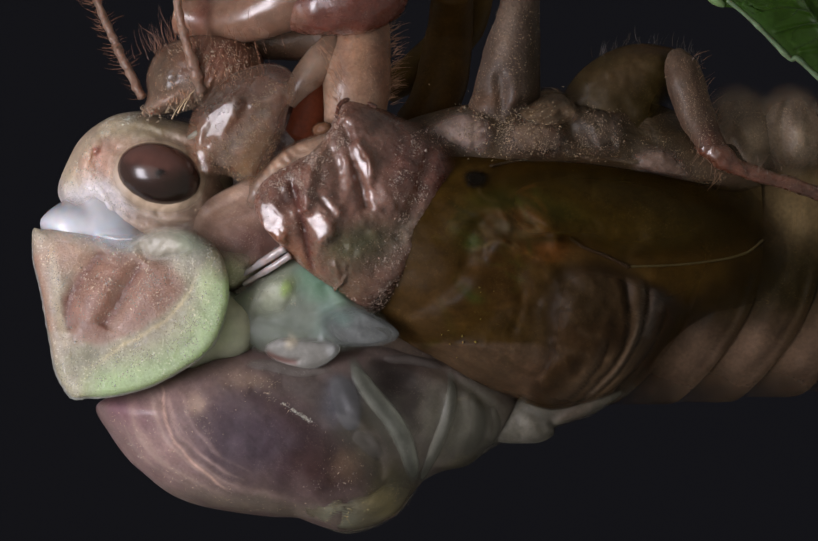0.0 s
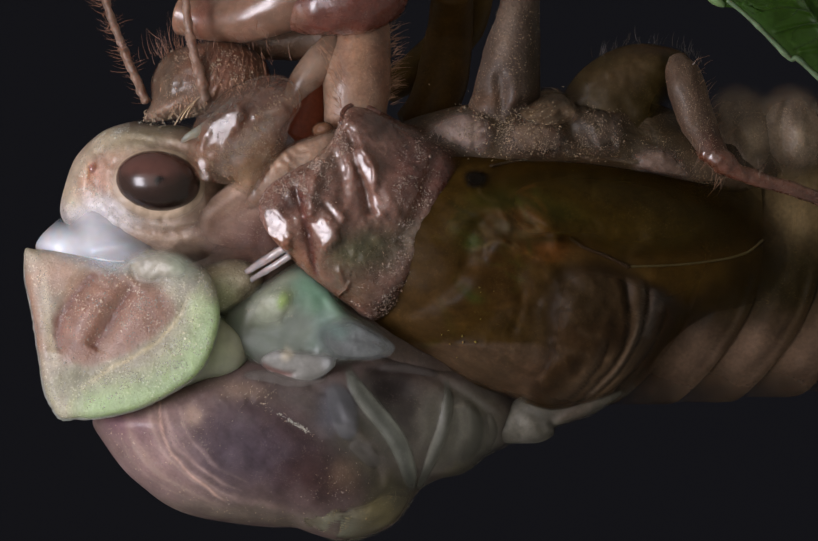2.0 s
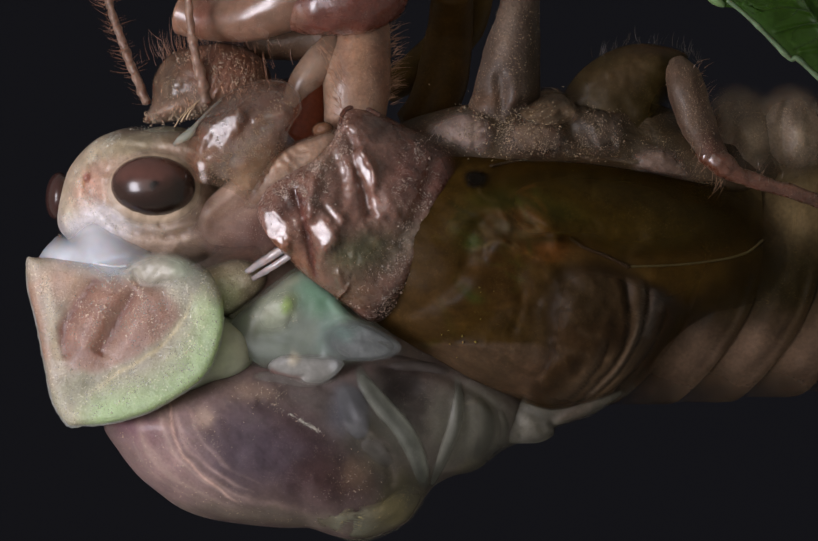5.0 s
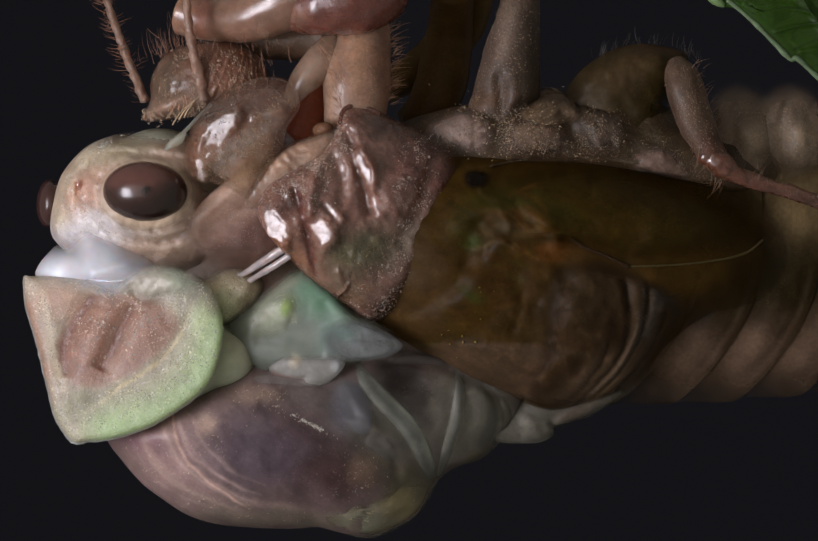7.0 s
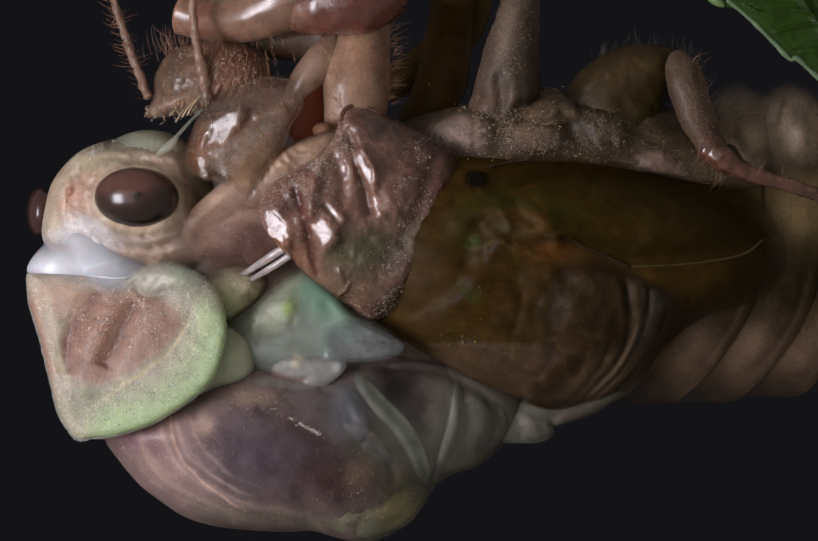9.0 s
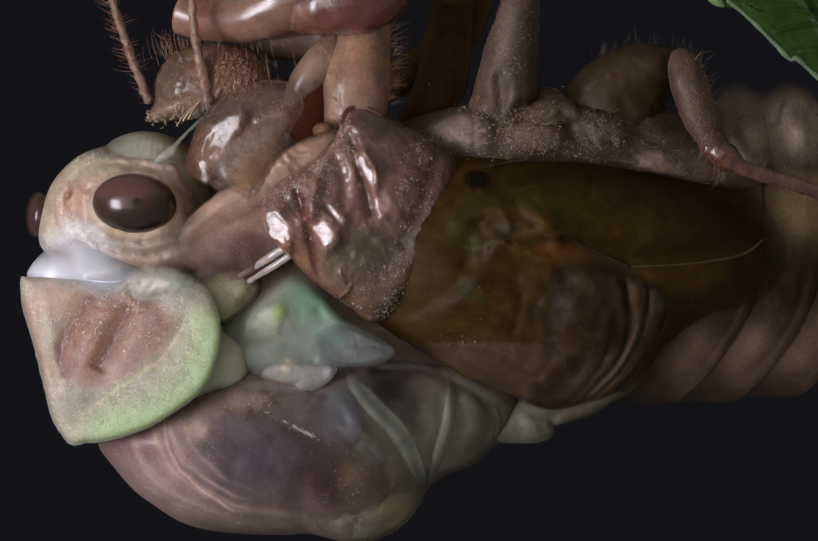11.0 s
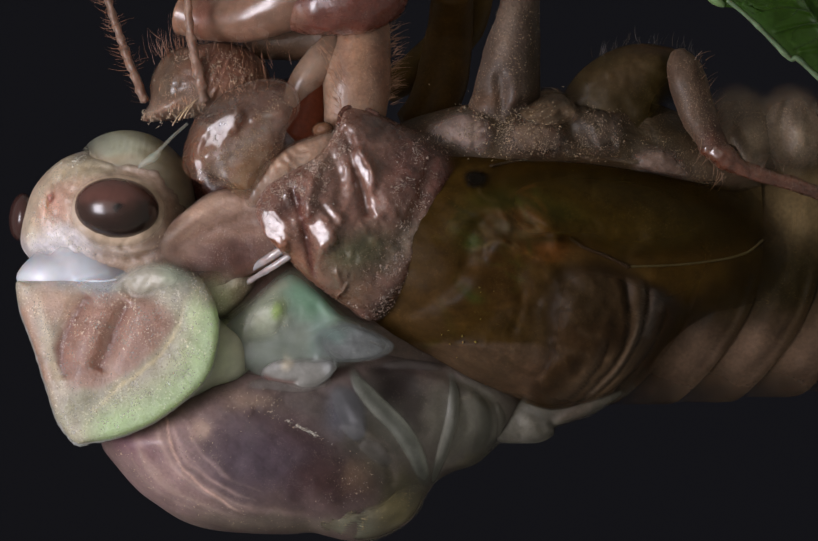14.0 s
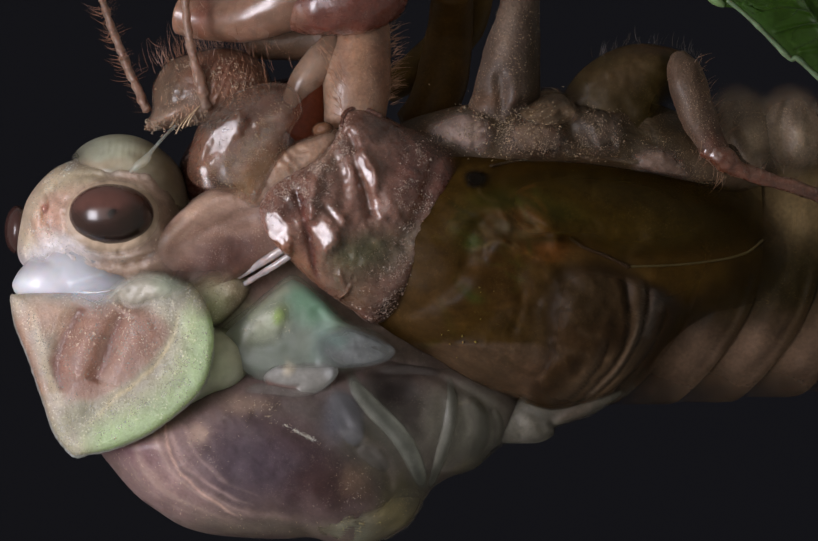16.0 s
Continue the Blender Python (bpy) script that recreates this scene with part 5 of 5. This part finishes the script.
# collar (pronotum)
collar_form = Form([(24, 551), (40, 546), (70, 542), (110, 541), (150, 543), (190, 543), (215, 530), (238, 511), (272, 498), (325, 502), (372, 525), (400, 562), (414, 610), (412, 665), (395, 720), (350, 768), (290, 812), (220, 842), (175, 851), (152, 856), (140, 850), (125, 835), (106, 805), (85, 745), (58, 665), (34, 605)], (230, 680), 26, 150, d=178, full=24, tilt=(0.20, 0.05), bumps=[
    ("l", [(165, 570), (132, 620), (114, 680), (122, 735)], 19, -11), ("l", [(238, 578), (220, 630), (200, 680), (186, 715)], 17, -11), ("b", 168, 650, 34, 74, 15, 10), ("b", 262, 640, 42, 60, 20, 9),
    ("l", [(345, 580), (335, 640), (290, 700), (230, 745), (150, 775)], 12, -3), ("b", 300, 530, 50, 24, 0, 9), ("l", [(232, 540), (250, 570), (300, 560)], 10, -6)], rough=0.9, rough_size=20)
collar = collar_form.build("collar", COLLAR_SKIN, (162, 150, 134), [("l", [(405, 570), (405, 650), (370, 735), (290, 800), (160, 850)], 56, (164, 184, 138), 1.0), ("p", [(145, 569), (225, 557), (288, 566), (335, 598), (329, 632), (301, 669), (256, 710), (197, 747), (136, 759), (107, 718), (96, 665), (113, 610)], (215, 650), 0.14, (150, 118, 102), 0.85), ("p", [(151, 582), (186, 572), (223, 580), (208, 629), (196, 674), (195, 724), (160, 749), (127, 740), (105, 695), (110, 641)], (160, 655), 0.3, (140, 102, 86), 0.7), ("p", [(246, 578), (291, 579), (321, 603), (305, 643), (267, 686), (226, 713), (206, 699), (207, 649), (221, 608)], (262, 635), 0.3, (142, 106, 90), 0.65), ("b", 95, 590, 55, 36, 0, (176, 142, 120), 0.8), 
    ("l", [(165, 570), (132, 620), (114, 680), (122, 735)], 9, (112, 66, 52), 0.7), ("l", [(238, 578), (220, 630), (200, 680), (186, 715)], 8, (116, 70, 56), 0.7),
    ("l", [(352, 566), (338, 620), (306, 676), (251, 724), (169, 795)], 4, (220, 206, 168), 0.55), ("b", 310, 528, 66, 30, 0, (166, 176, 156), 0.9), ("b", 330, 560, 36, 40, 0, (176, 172, 152), 0.7), ("b", 140, 785, 60, 26, -20, (140, 138, 116), 0.8), ("l", [(30, 570), (62, 665), (105, 800)], 15, (146, 132, 116), 0.8), ("b", 375, 590, 20, 40, 0, (190, 202, 156), 0.6), ("b", 222, 535, 36, 20, 0, (200, 192, 178), 0.8), ("l", [(36, 590), (58, 665), (88, 742)], 14, (150, 112, 94), 0.65), ("l", [(64, 575), (84, 650), (106, 720), (128, 765)], 7, (204, 192, 172), 0.55)],
    cicada, "green-rimmed collar with a reddish brown grooved centre", pivot=(230, 680, 120), n=150, thin=(0.0, 0.34, -84, 46))
hairs("fine_down", down(32, collar_form, 260, [(180, 640, 60, 110, 15), (270, 630, 50, 90, 20), (375, 600, 40, 70, 0), (330, 680, 40, 90, 40), (140, 770, 70, 40, -20), (80, 620, 40, 80, -20), (380, 560, 24, 50, 0), (250, 780, 110, 30, -30)], 2.0, 0.5), HAIR, (226, 204, 178), collar, "fine pale granules on the collar")
grains("waxy_dust", 45, collar_form, 6500, [(170, 650, 44, 90, 15), (262, 640, 40, 80, 20), (375, 620, 26, 110, 5), (350, 690, 30, 90, 40), (230, 775, 120, 30, -30), (80, 640, 16, 130, -20), (120, 790, 40, 60, -30), (310, 675, 12, 90, 40), (300, 540, 70, 24, 0)], 1.3, (255, 248, 230), collar, "fine pale granules on the collar", lift=0.0, cover=0.26)
hemline = [(414, 610), (412, 665), (395, 720), (350, 768), (290, 812), (220, 842), (175, 851), (152, 856), (140, 850), (125, 835), (106, 805), (85, 745), (58, 665), (34, 605), (25, 556)]
limb("collar_edge", [(a, b, float(collar_form.base(np.array(a), np.array(b))) + 3, r) for (a, b), r in zip(hemline, (2, 2.6, 3, 3, 3, 3, 3, 4, 3, 2.6, 2.4, 2.2, 2.2, 2, 1.6))], COLLAR_SKIN, (206, 212, 186), (), collar, "thin pale granular edge of the collar", n=8, rough=0.5, rough_size=7, cover=0.7)
under = Form([(372, 612), (430, 608), (472, 622), (488, 660), (480, 705), (455, 735), (410, 750), (350, 775), (330, 700)], (410, 685), 80, 90, d=92, full=3, rough=1.5)
under.build("collar_fold", GREEN_SKIN, (184, 190, 156), [("b", 455, 650, 30, 40, 0, (176, 174, 142), 0.7)], collar, "pale green fold under the collar", n=40, thin=(0.4, 0.2))
lobe = Form([(340, 540), (400, 495), (450, 490), (490, 510), (488, 545), (450, 590), (412, 615), (370, 600)], (430, 550), 70, 60, d=84, bumps=[("b", 440, 535, 20, 20, 0, 8)], rough=4, rough_size=18)
lobe.build("side_lobe", COLLAR_SKIN, (178, 164, 136), [("b", 405, 575, 40, 40, 0, (170, 176, 136), 0.8)], collar, "yellowish lobe behind the collar", n=40, thin=(0.0, 0.4))
membrane = Form([(186, 548), (208, 530), (238, 508), (280, 494), (335, 500), (376, 528), (352, 552), (300, 566), (250, 582), (215, 572)], (282, 538), 3, 8, on=collar_form, d=-1, full=3, edge=0.8, bumps=[("w", 282, 538, 80, 36, 30, 0.5, 17), ("l", [(228, 520), (250, 550), (262, 575)], 6, 2)], rough=1.2, rough_size=14)
membrane.build("wet_membrane", THIN_SKIN, (172, 166, 150), [("b", 330, 528, 40, 24, 20, (166, 178, 154), 0.7)], collar, "milky wet membrane between head and collar", n=64, thin=(0.0, 0.95))
# White thread in place of the bright highlight on the wet collar seam.
limb("seam_glint", [(146, 542, 172, 1.2), (166, 542, 188, 2.4), (188, 542, 198, 3), (206, 540, 203, 2.2), (216, 538, 205, 1)], THREAD, (226, 222, 228), (), collar, "white thread standing in for the wet glint along the collar", n=10, rough=0.3, rough_size=9, cover=0.7)
grains("waxy_dust", 49, lobe, 400, [(440, 530, 40, 36, 0)], 1.1, (210, 192, 160), collar, "pale granules on the lobe", lift=0.2)

# head
head_form = Form([(40, 500), (26, 470), (34, 420), (52, 368), (90, 325), (130, 303), (190, 290), (270, 290), (330, 310), (352, 360), (370, 430), (370, 500), (330, 560), (250, 575), (160, 565), (80, 535)], (200, 415), 172, 185, d=0, full=3.3, bumps=[
    ("b", 212, 412, 92, 70, 8, 14), ("l", [(110, 330), (95, 380), (100, 440), (140, 480)], 14, -7), ("l", [(130, 460), (210, 492), (300, 478)], 7, 6), ("l", [(125, 475), (210, 505), (300, 495)], 6, -5), ("l", [(118, 440), (112, 390), (140, 345)], 6, 4), ("b", 60, 400, 30, 50, 15, 8), ("l", [(85, 330), (70, 380), (62, 440)], 9, 4), ("l", [(130, 318), (108, 350), (118, 385)], 8, -4), ("b", 136, 318, 16, 11, -20, 9), ("b", 100, 346, 18, 14, -40, 7), ("b", 60, 402, 14, 26, 20, 7), ("l", [(112, 326), (110, 344), (96, 360)], 4, -6), ("l", [(62, 368), (80, 385), (76, 412)], 4, -5), ("l", [(40, 430), (58, 440), (62, 462)], 4, -4), ("l", [(92, 452), (150, 500), (240, 520), (320, 500)], 7, 3), ("l", [(110, 448), (160, 486), (240, 502), (318, 482)], 5, -3), ("l", [(80, 470), (140, 520), (230, 540)], 8, -4), ("l", [(75, 345), (92, 370), (84, 410)], 5, -4), ("l", [(55, 380), (72, 400), (66, 440)], 6, 5), ("l", [(150, 318), (210, 322), (290, 338)], 6, 4), ("l", [(140, 330), (200, 334), (280, 348)], 5, -4)], rough=3.2, rough_size=13)
# The brown patch at (318, 440) paints the shading right of the eye.
head = head_form.build("head", MILKY, (172, 148, 130), [("b", 95, 395, 44, 60, 10, (188, 150, 132), 0.85), ("b", 160, 322, 90, 30, -10, (166, 154, 128), 0.8), ("b", 150, 480, 120, 34, 0, (170, 150, 134), 0.8), ("b", 318, 440, 60, 80, 0, (112, 88, 70), 0.9), ("b", 48, 458, 14, 24, 0, (206, 192, 160), 0.6), ("b", 92, 486, 90, 46, -12, (206, 202, 204), 0.85), ("l", [(34, 460), (48, 400), (86, 346), (136, 312)], 14, (204, 188, 162), 0.6)], cicada, "milky pink head with dark bulging eyes", pivot=(210, 410, 100), n=130, thin=[(0.0, 0.34, -25), (0.0, 0.22, -75, 40), (0.0, 0.35, 15, 50)])
crown = Form([(22, 538), (30, 516), (50, 494), (78, 470), (130, 438), (200, 455), (245, 505), (262, 560), (220, 620), (140, 630), (80, 600), (40, 568)], (130, 535), 64, 90, d=97, full=3.2, bumps=[("l", [(205, 525), (170, 530), (130, 540)], 7, 5)])
crest = crown.build("crown", WHITE_SKIN, (208, 206, 212), (), head, "smooth white swollen crown", n=60, thin=(0.0, 0.95, -78, 78))
# Its dark patch at (318, 370) carries on the shading painted beside the eye.
bulge = Form([(145, 312), (152, 286), (182, 266), (225, 257), (270, 264), (310, 287), (345, 324), (360, 370), (362, 430), (335, 490), (260, 490), (180, 400)], (255, 345), 128, 120, d=22, full=2.8, bumps=[("w", 215, 275, 80, 34, 10, 1.3, 12), ("l", [(178, 296), (240, 286), (310, 320)], 8, -4)], rough=1.6, rough_size=18).build(
    "face_bulge", GREEN_SKIN, (158, 150, 126), [("b", 215, 278, 80, 30, 0, (176, 178, 156), 0.85), ("b", 318, 370, 46, 70, 0, (108, 94, 72), 0.9), ("b", 180, 312, 60, 12, 0, (164, 144, 118), 0.7)], head, "pale green ribbed face bulge", n=60, thin=[(0.0, 0.45, 160, 60), (0.0, 0.3, 100, 60)])
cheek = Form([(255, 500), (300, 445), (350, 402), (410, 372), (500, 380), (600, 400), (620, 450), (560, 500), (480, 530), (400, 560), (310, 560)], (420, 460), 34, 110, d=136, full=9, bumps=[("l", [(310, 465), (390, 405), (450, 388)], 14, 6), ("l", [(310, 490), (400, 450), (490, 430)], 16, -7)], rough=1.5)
# Pale upper edge and dark lower side paint the neck's light and shadow.
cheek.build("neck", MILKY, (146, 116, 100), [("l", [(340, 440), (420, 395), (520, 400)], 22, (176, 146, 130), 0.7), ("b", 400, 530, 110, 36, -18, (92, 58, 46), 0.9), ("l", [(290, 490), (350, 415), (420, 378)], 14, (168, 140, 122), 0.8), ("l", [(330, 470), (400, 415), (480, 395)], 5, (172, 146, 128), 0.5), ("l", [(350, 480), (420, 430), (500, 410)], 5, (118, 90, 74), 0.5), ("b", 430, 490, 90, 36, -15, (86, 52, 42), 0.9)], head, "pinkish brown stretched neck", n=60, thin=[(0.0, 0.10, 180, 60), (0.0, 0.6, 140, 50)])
limb("feeler", [(252, 330, 188, 3), (264, 320, 194, 7), (278, 312, 194, 9), (288, 302, 192, 7), (294, 294, 190, 4), (320, 268, 180, 3), (345, 246, 160, 3)], WHITE_SKIN, (190, 180, 158), (), head, "thin translucent feeler", n=12, cover=0.45)
rim = [(212 + 104 * math.cos(t), 412 + 80 * math.sin(t)) for t in np.linspace(0, 2 * math.pi, 20, endpoint=False)]
Form(rim, (212, 412), 10, 20, on=head_form, d=-1, full=4, edge=0.8).build("eye_rim", THIN_SKIN, (180, 158, 134), (), head, "pale rim round the eye", n=50, thin=(0.0, 0.3))
hairs("fine_down", down(33, head_form, 380, [(90, 350, 50, 70, 30), (60, 440, 24, 60, 0), (170, 310, 90, 24, -10), (210, 490, 120, 24, 5), (130, 470, 50, 30, 0), (300, 470, 40, 50, 0)], 2.2, 0.55), HAIR, (228, 208, 176), head, "fine golden down on the head")
grains("waxy_dust", 48, head_form, 3600, [(95, 345, 26, 60, 40), (60, 420, 14, 60, 15), (50, 465, 12, 22, 0), (120, 320, 60, 14, -25), (100, 400, 40, 60, 10), (160, 480, 60, 12, 12), (240, 495, 80, 8, 0), (130, 330, 50, 20, -20)], 1.0, (255, 246, 226), head, "fine pale granules on the head", lift=0.0, cover=0.3)
# Near-white grains that imitate glints on the wet, granular forehead.
grains("wet_glint", 54, head_form, 420, [(50, 462, 12, 26, 10), (64, 425, 12, 40, 15), (100, 335, 16, 50, 45), (140, 312, 50, 8, -20), (86, 440, 24, 24, 0)], 1.2, (255, 248, 230), head, "pale granules and painted wet glints on the forehead", lift=0.6)
# Lit top and shaded bottom of the eye are put into its colour.
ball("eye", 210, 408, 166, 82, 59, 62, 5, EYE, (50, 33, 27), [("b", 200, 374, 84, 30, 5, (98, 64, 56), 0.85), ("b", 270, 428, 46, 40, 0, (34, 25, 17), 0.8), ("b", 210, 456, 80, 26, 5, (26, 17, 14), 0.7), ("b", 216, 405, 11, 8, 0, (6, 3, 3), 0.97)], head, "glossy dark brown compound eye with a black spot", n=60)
far_eye = ball("eye", 28, 424, -60, 24, 46, 50, 6, EYE, (60, 38, 34), (), head, "dark far eye", n=32)
ball("ocellus", 84, 388, 128, 11, 14, 15, 10, CLEAR_SHELL, (150, 78, 70), [("b", 84, 388, 5, 7, 0, (110, 40, 38), 0.8)], head, "small red simple eye", n=20, thin=(0.0, 0.6))


# ---- what moves: (seconds, shift to the tail, shift to the ground, turn in degrees) from the rest pose ----
def sway(ob, rows):
    home = PIVOT[ob.name]
    walk(ob, [(t, Matrix.Translation(home + Vector((a * K, 0, -b * K))) @ pose(0, 0, 0, 0, turn, 0)) for t, a, b, turn in rows])


def motions():
    sway(head, [(0, 93.2, -74.2, 11), (0.5, 93.6, -67.1, 9), (1, 95.7, -61, 6.5), (1.5, 96.6, -61.3, 4.2), (2, 91.7, -59.8, 2.5), (2.5, 86.2, -60.3, 1), (3, 81.8, -55.6, 0), (3.5, 87.8, -60.7, -1.5), (4, 89.9, -58.4, -1.5), (6.5, 67.8, -41.9, -2.3), (7, 67.5, -39.6, -2.8), (7.5, 60.6, -29.2, -3.5), (8, 57.9, -22.2, -4), (8.5, 58.2, -24.1, -3.8), (9, 51.2, -28.6, -3), (11.5, 44.3, -15.8, -0.5), (12, 35.3, -20.6, 0.5), (12.5, 26.8, -18.4, 0.8), (13, 21.3, -16.3, 0.6), (13.5, 18.2, -13.5, 0.4), (14, 13.5, -8.4, 0), (14.5, 6.1, -2.7, 0), (15, 0, 0, 0), (15.5, 0.6, -2.7, -3.5), (16, 3.3, 3, -3.9)])
    sway(collar, [(0, 16.3, -78.5, 8.81), (0.5, 12.1, -67.6, 9.23), (1, 7.9, -50.9, 8.65), (1.5, 5, -45.8, 8.58), (2, -2.2, -36.8, 10.12), (2.5, -6.6, -33.8, 9.69), (3, -5.2, -31.4, 9.5), (3.5, -1.8, -32.3, 8.77), (4, 1, -31.4, 9.36), (6.5, 13.3, -9.9, 4.92), (7, 8.1, 0.1, 5.14), (7.5, 6.5, 6.8, 5.69), (8, 8.3, 7.4, 6.11), (8.5, 16, 0.7, 5.73), (9, 14.6, -6.1, 5.03), (11.5, 2.6, 2.2, 4.95), (12, 4, -6.3, 4.06), (12.5, 3.3, -7.5, 3.06), (13, 2.3, -6.3, 2.41), (13.5, 2.5, -4.9, 2), (14, 3.7, -2.2, 1.35), (14.5, 3, -0.4, 0.74), (15, 0, 0, 0), (15.5, -5.6, 12.9, -1), (16, -4.6, 18.5, 0.05)])
    sway(thorax, [(0, -18.7, -38.7, 7.11), (0.5, -18, -33, 6.86), (1, -17.9, -21.4, 6.25), (1.5, -21.5, -19.2, 6.48), (2, -24.4, -18.6, 6.2), (2.5, -25.4, -17.6, 5.9), (3, -24.4, -15.2, 5.7), (3.5, -22.5, -11.3, 5.72), (4, -16, -13.1, 6.51), (6.5, 8.2, -18.8, 1.79), (7, 6.6, -13.5, 1.46), (7.5, 6.3, -8, 1.09), (8, 6.5, -4.8, 0.96), (8.5, 5, -7.3, 2.34), (9, 0.3, -7.9, 2.77), (11.5, -10.6, -0.8, 1.47), (12, -7.9, -3.6, 2.15), (12.5, -4.7, -5.5, 1.59), (13, -5.1, -5.4, 1.46), (13.5, -5.8, -4.1, 1.62), (14, -3.8, -2.8, 1.38), (14.5, -3, -2.2, 1.71), (15, -3.7, -1.8, 1.61), (15.5, -4.6, 3.6, 1.39), (16, -8.2, 5.8, 1.58)])
    sway(wing, [(0, 11.7, -39.3, 5.74), (0.5, 13.2, -35.1, 5.6), (1, 15.4, -24, 5.83), (1.5, 15.1, -19.5, 6.51), (2, 5, -15.2, 6.84), (2.5, -2.1, -11.5, 6.87), (3, -0.2, -10.4, 6.41), (3.5, 7.4, -11.5, 5.56), (4, 12, -6.4, 5.34), (6.5, 16, -11.6, 1.61), (7, 15.1, -5.7, 1.65), (7.5, 15.1, -2.5, 0.96), (8, 16.4, -0.2, 1.48), (8.5, 19.1, -2.2, 2.21), (9, 18.8, -4.4, 2.12), (11.5, -0.7, 5.5, 2.33), (12, 1.7, 1.1, 1.89), (12.5, 1.3, -1, 1.01), (13, -0.5, -1.6, 1.09), (13.5, -1.2, -1.7, 0.54), (14, -1.2, -0.8, 0.48), (14.5, -0.9, -0.5, 0.43), (15, 0, 0, 0), (15.5, 2.5, 4.9, -0.11), (16, 2.2, 9.3, 0.45)])
    sway(mask, [(0, -6, -21.8, -3.1), (0.5, -6.5, -14.1, -3.77), (1, -3.5, -7.1, -2.58), (1.5, 0.5, -6.5, -0.66), (2, 4.1, -9.7, 0.02), (2.5, 3, -10.6, 1.91), (3, 4.1, -6.2, 0.66), (3.5, 10.7, -9.1, 1.95), (4, 10.7, -4.5, 1.95), (6.5, -2, -9.7, 0.06), (7, 2.5, -10.5, 1.29), (7.5, 8.6, -17.6, 3.81), (8, 10.7, -17.5, 3.2), (8.5, 13.2, -19.1, 3.77), (9, 10.2, -15.3, 2.51), (11.5, 11.2, -7.6, 1.95), (12, 7.6, -10.6, 1.91), (12.5, 4.6, -10.6, 1.91), (13, 3, -10.6, 1.91), (13.5, 3.6, -10.5, 1.24), (14, 3, -9.1, 1.95), (14.5, 2.5, -7.4, 1.33), (15, 0, 0, 0), (15.5, 4.1, 4.3, -1.35), (16, 5.6, 6.2, -0.66)])
    sway(case, [(0, -3.1, -15.4, 0), (0.5, -3.1, -12.3, 0), (1, -1.5, -7.7, 0), (1.5, 3.1, -6.2, 0), (2, 4.6, -4.6, 0), (2.5, 4.6, -4.6, 0), (3, 7.7, -3.1, 0), (3.5, 9.2, -3.1, 0), (4, 7.7, 1.5, 0), (6.5, 0, -4.6, 0), (7, 3.1, -3.1, 0), (7.5, 4.6, -3.1, 0), (8, 6.1, -1.6, 0), (8.5, 6.1, -1.6, 0), (9, 4.6, -3.1, 0), (11.5, 7.7, 0, 0), (12, 4.6, -1.6, 0), (12.5, 1.5, -1.6, 0), (13, 0, -1.6, 0), (13.5, 0, -1.6, 0), (14, 0, -1.6, 0), (14.5, 0, 0, 0), (15, 0, 0, 0), (15.5, 4.6, 0, 0), (16, 6.1, 1.5, 0)])
    sway(hleg, [(0, -4.6, 1.5, 0), (0.5, -4.6, 4.6, 0), (1, -6.1, 3, 0), (1.5, -3, 7.6, 0), (2, -3, 10.7, 0), (2.5, -1.5, 9.2, 0), (3, 0, 10.7, 0), (3.5, -1.5, 15.3, 0), (4, -3, 18.3, 0), (6.5, -1.5, 12.2, 0), (7, -4.6, 16.8, 0), (7.5, -6.1, 15.3, 0), (8, -6.1, 19.9, 0), (8.5, -6.1, 16.8, 0), (9, -3, 4.6, 0), (11.5, 1.6, 0, 0), (12, 1.6, -1.6, 0), (12.5, 1.6, -3.1, 0), (13, 1.6, -1.6, 0), (13.5, 0, 0, 0), (14, 0, 1.5, 0), (14.5, 0, 1.5, 0), (15, 0, 0, 0), (15.5, 1.6, 1.5, 0), (16, 0, 6.1, 0)])
    walk(bulge, [(t, pose(a * K, 0, -b * K)) for t, a, b in ((0, 6, 44), (1.5, 6, 42), (4, 10, 38), (7, 10, 30), (9, 6, 22), (11.5, 2, 10), (12.5, 0, 6), (14, 0, 1), (15, 0, 0), (16, -2, -2))])
    walk(far_eye, [(t, pose(a * K, 0, -b * K)) for t, a, b in ((0, 46, 10), (1.5, 34, 8), (3.5, 10, 0), (7, -2, -4), (9, -4, 0), (12.5, 0, 0), (16, 0, 0))])
    walk(crest, [(t, pose(a * K, 0, -b * K)) for t, a, b in ((0, -17, 6), (1.5, -38, 7), (3.5, -41, 8), (7, -29, 20), (9, -28, 0), (11.5, -18, 8), (12.5, -14, 11), (15, 0, 0), (16, -10, -4))])


motions()
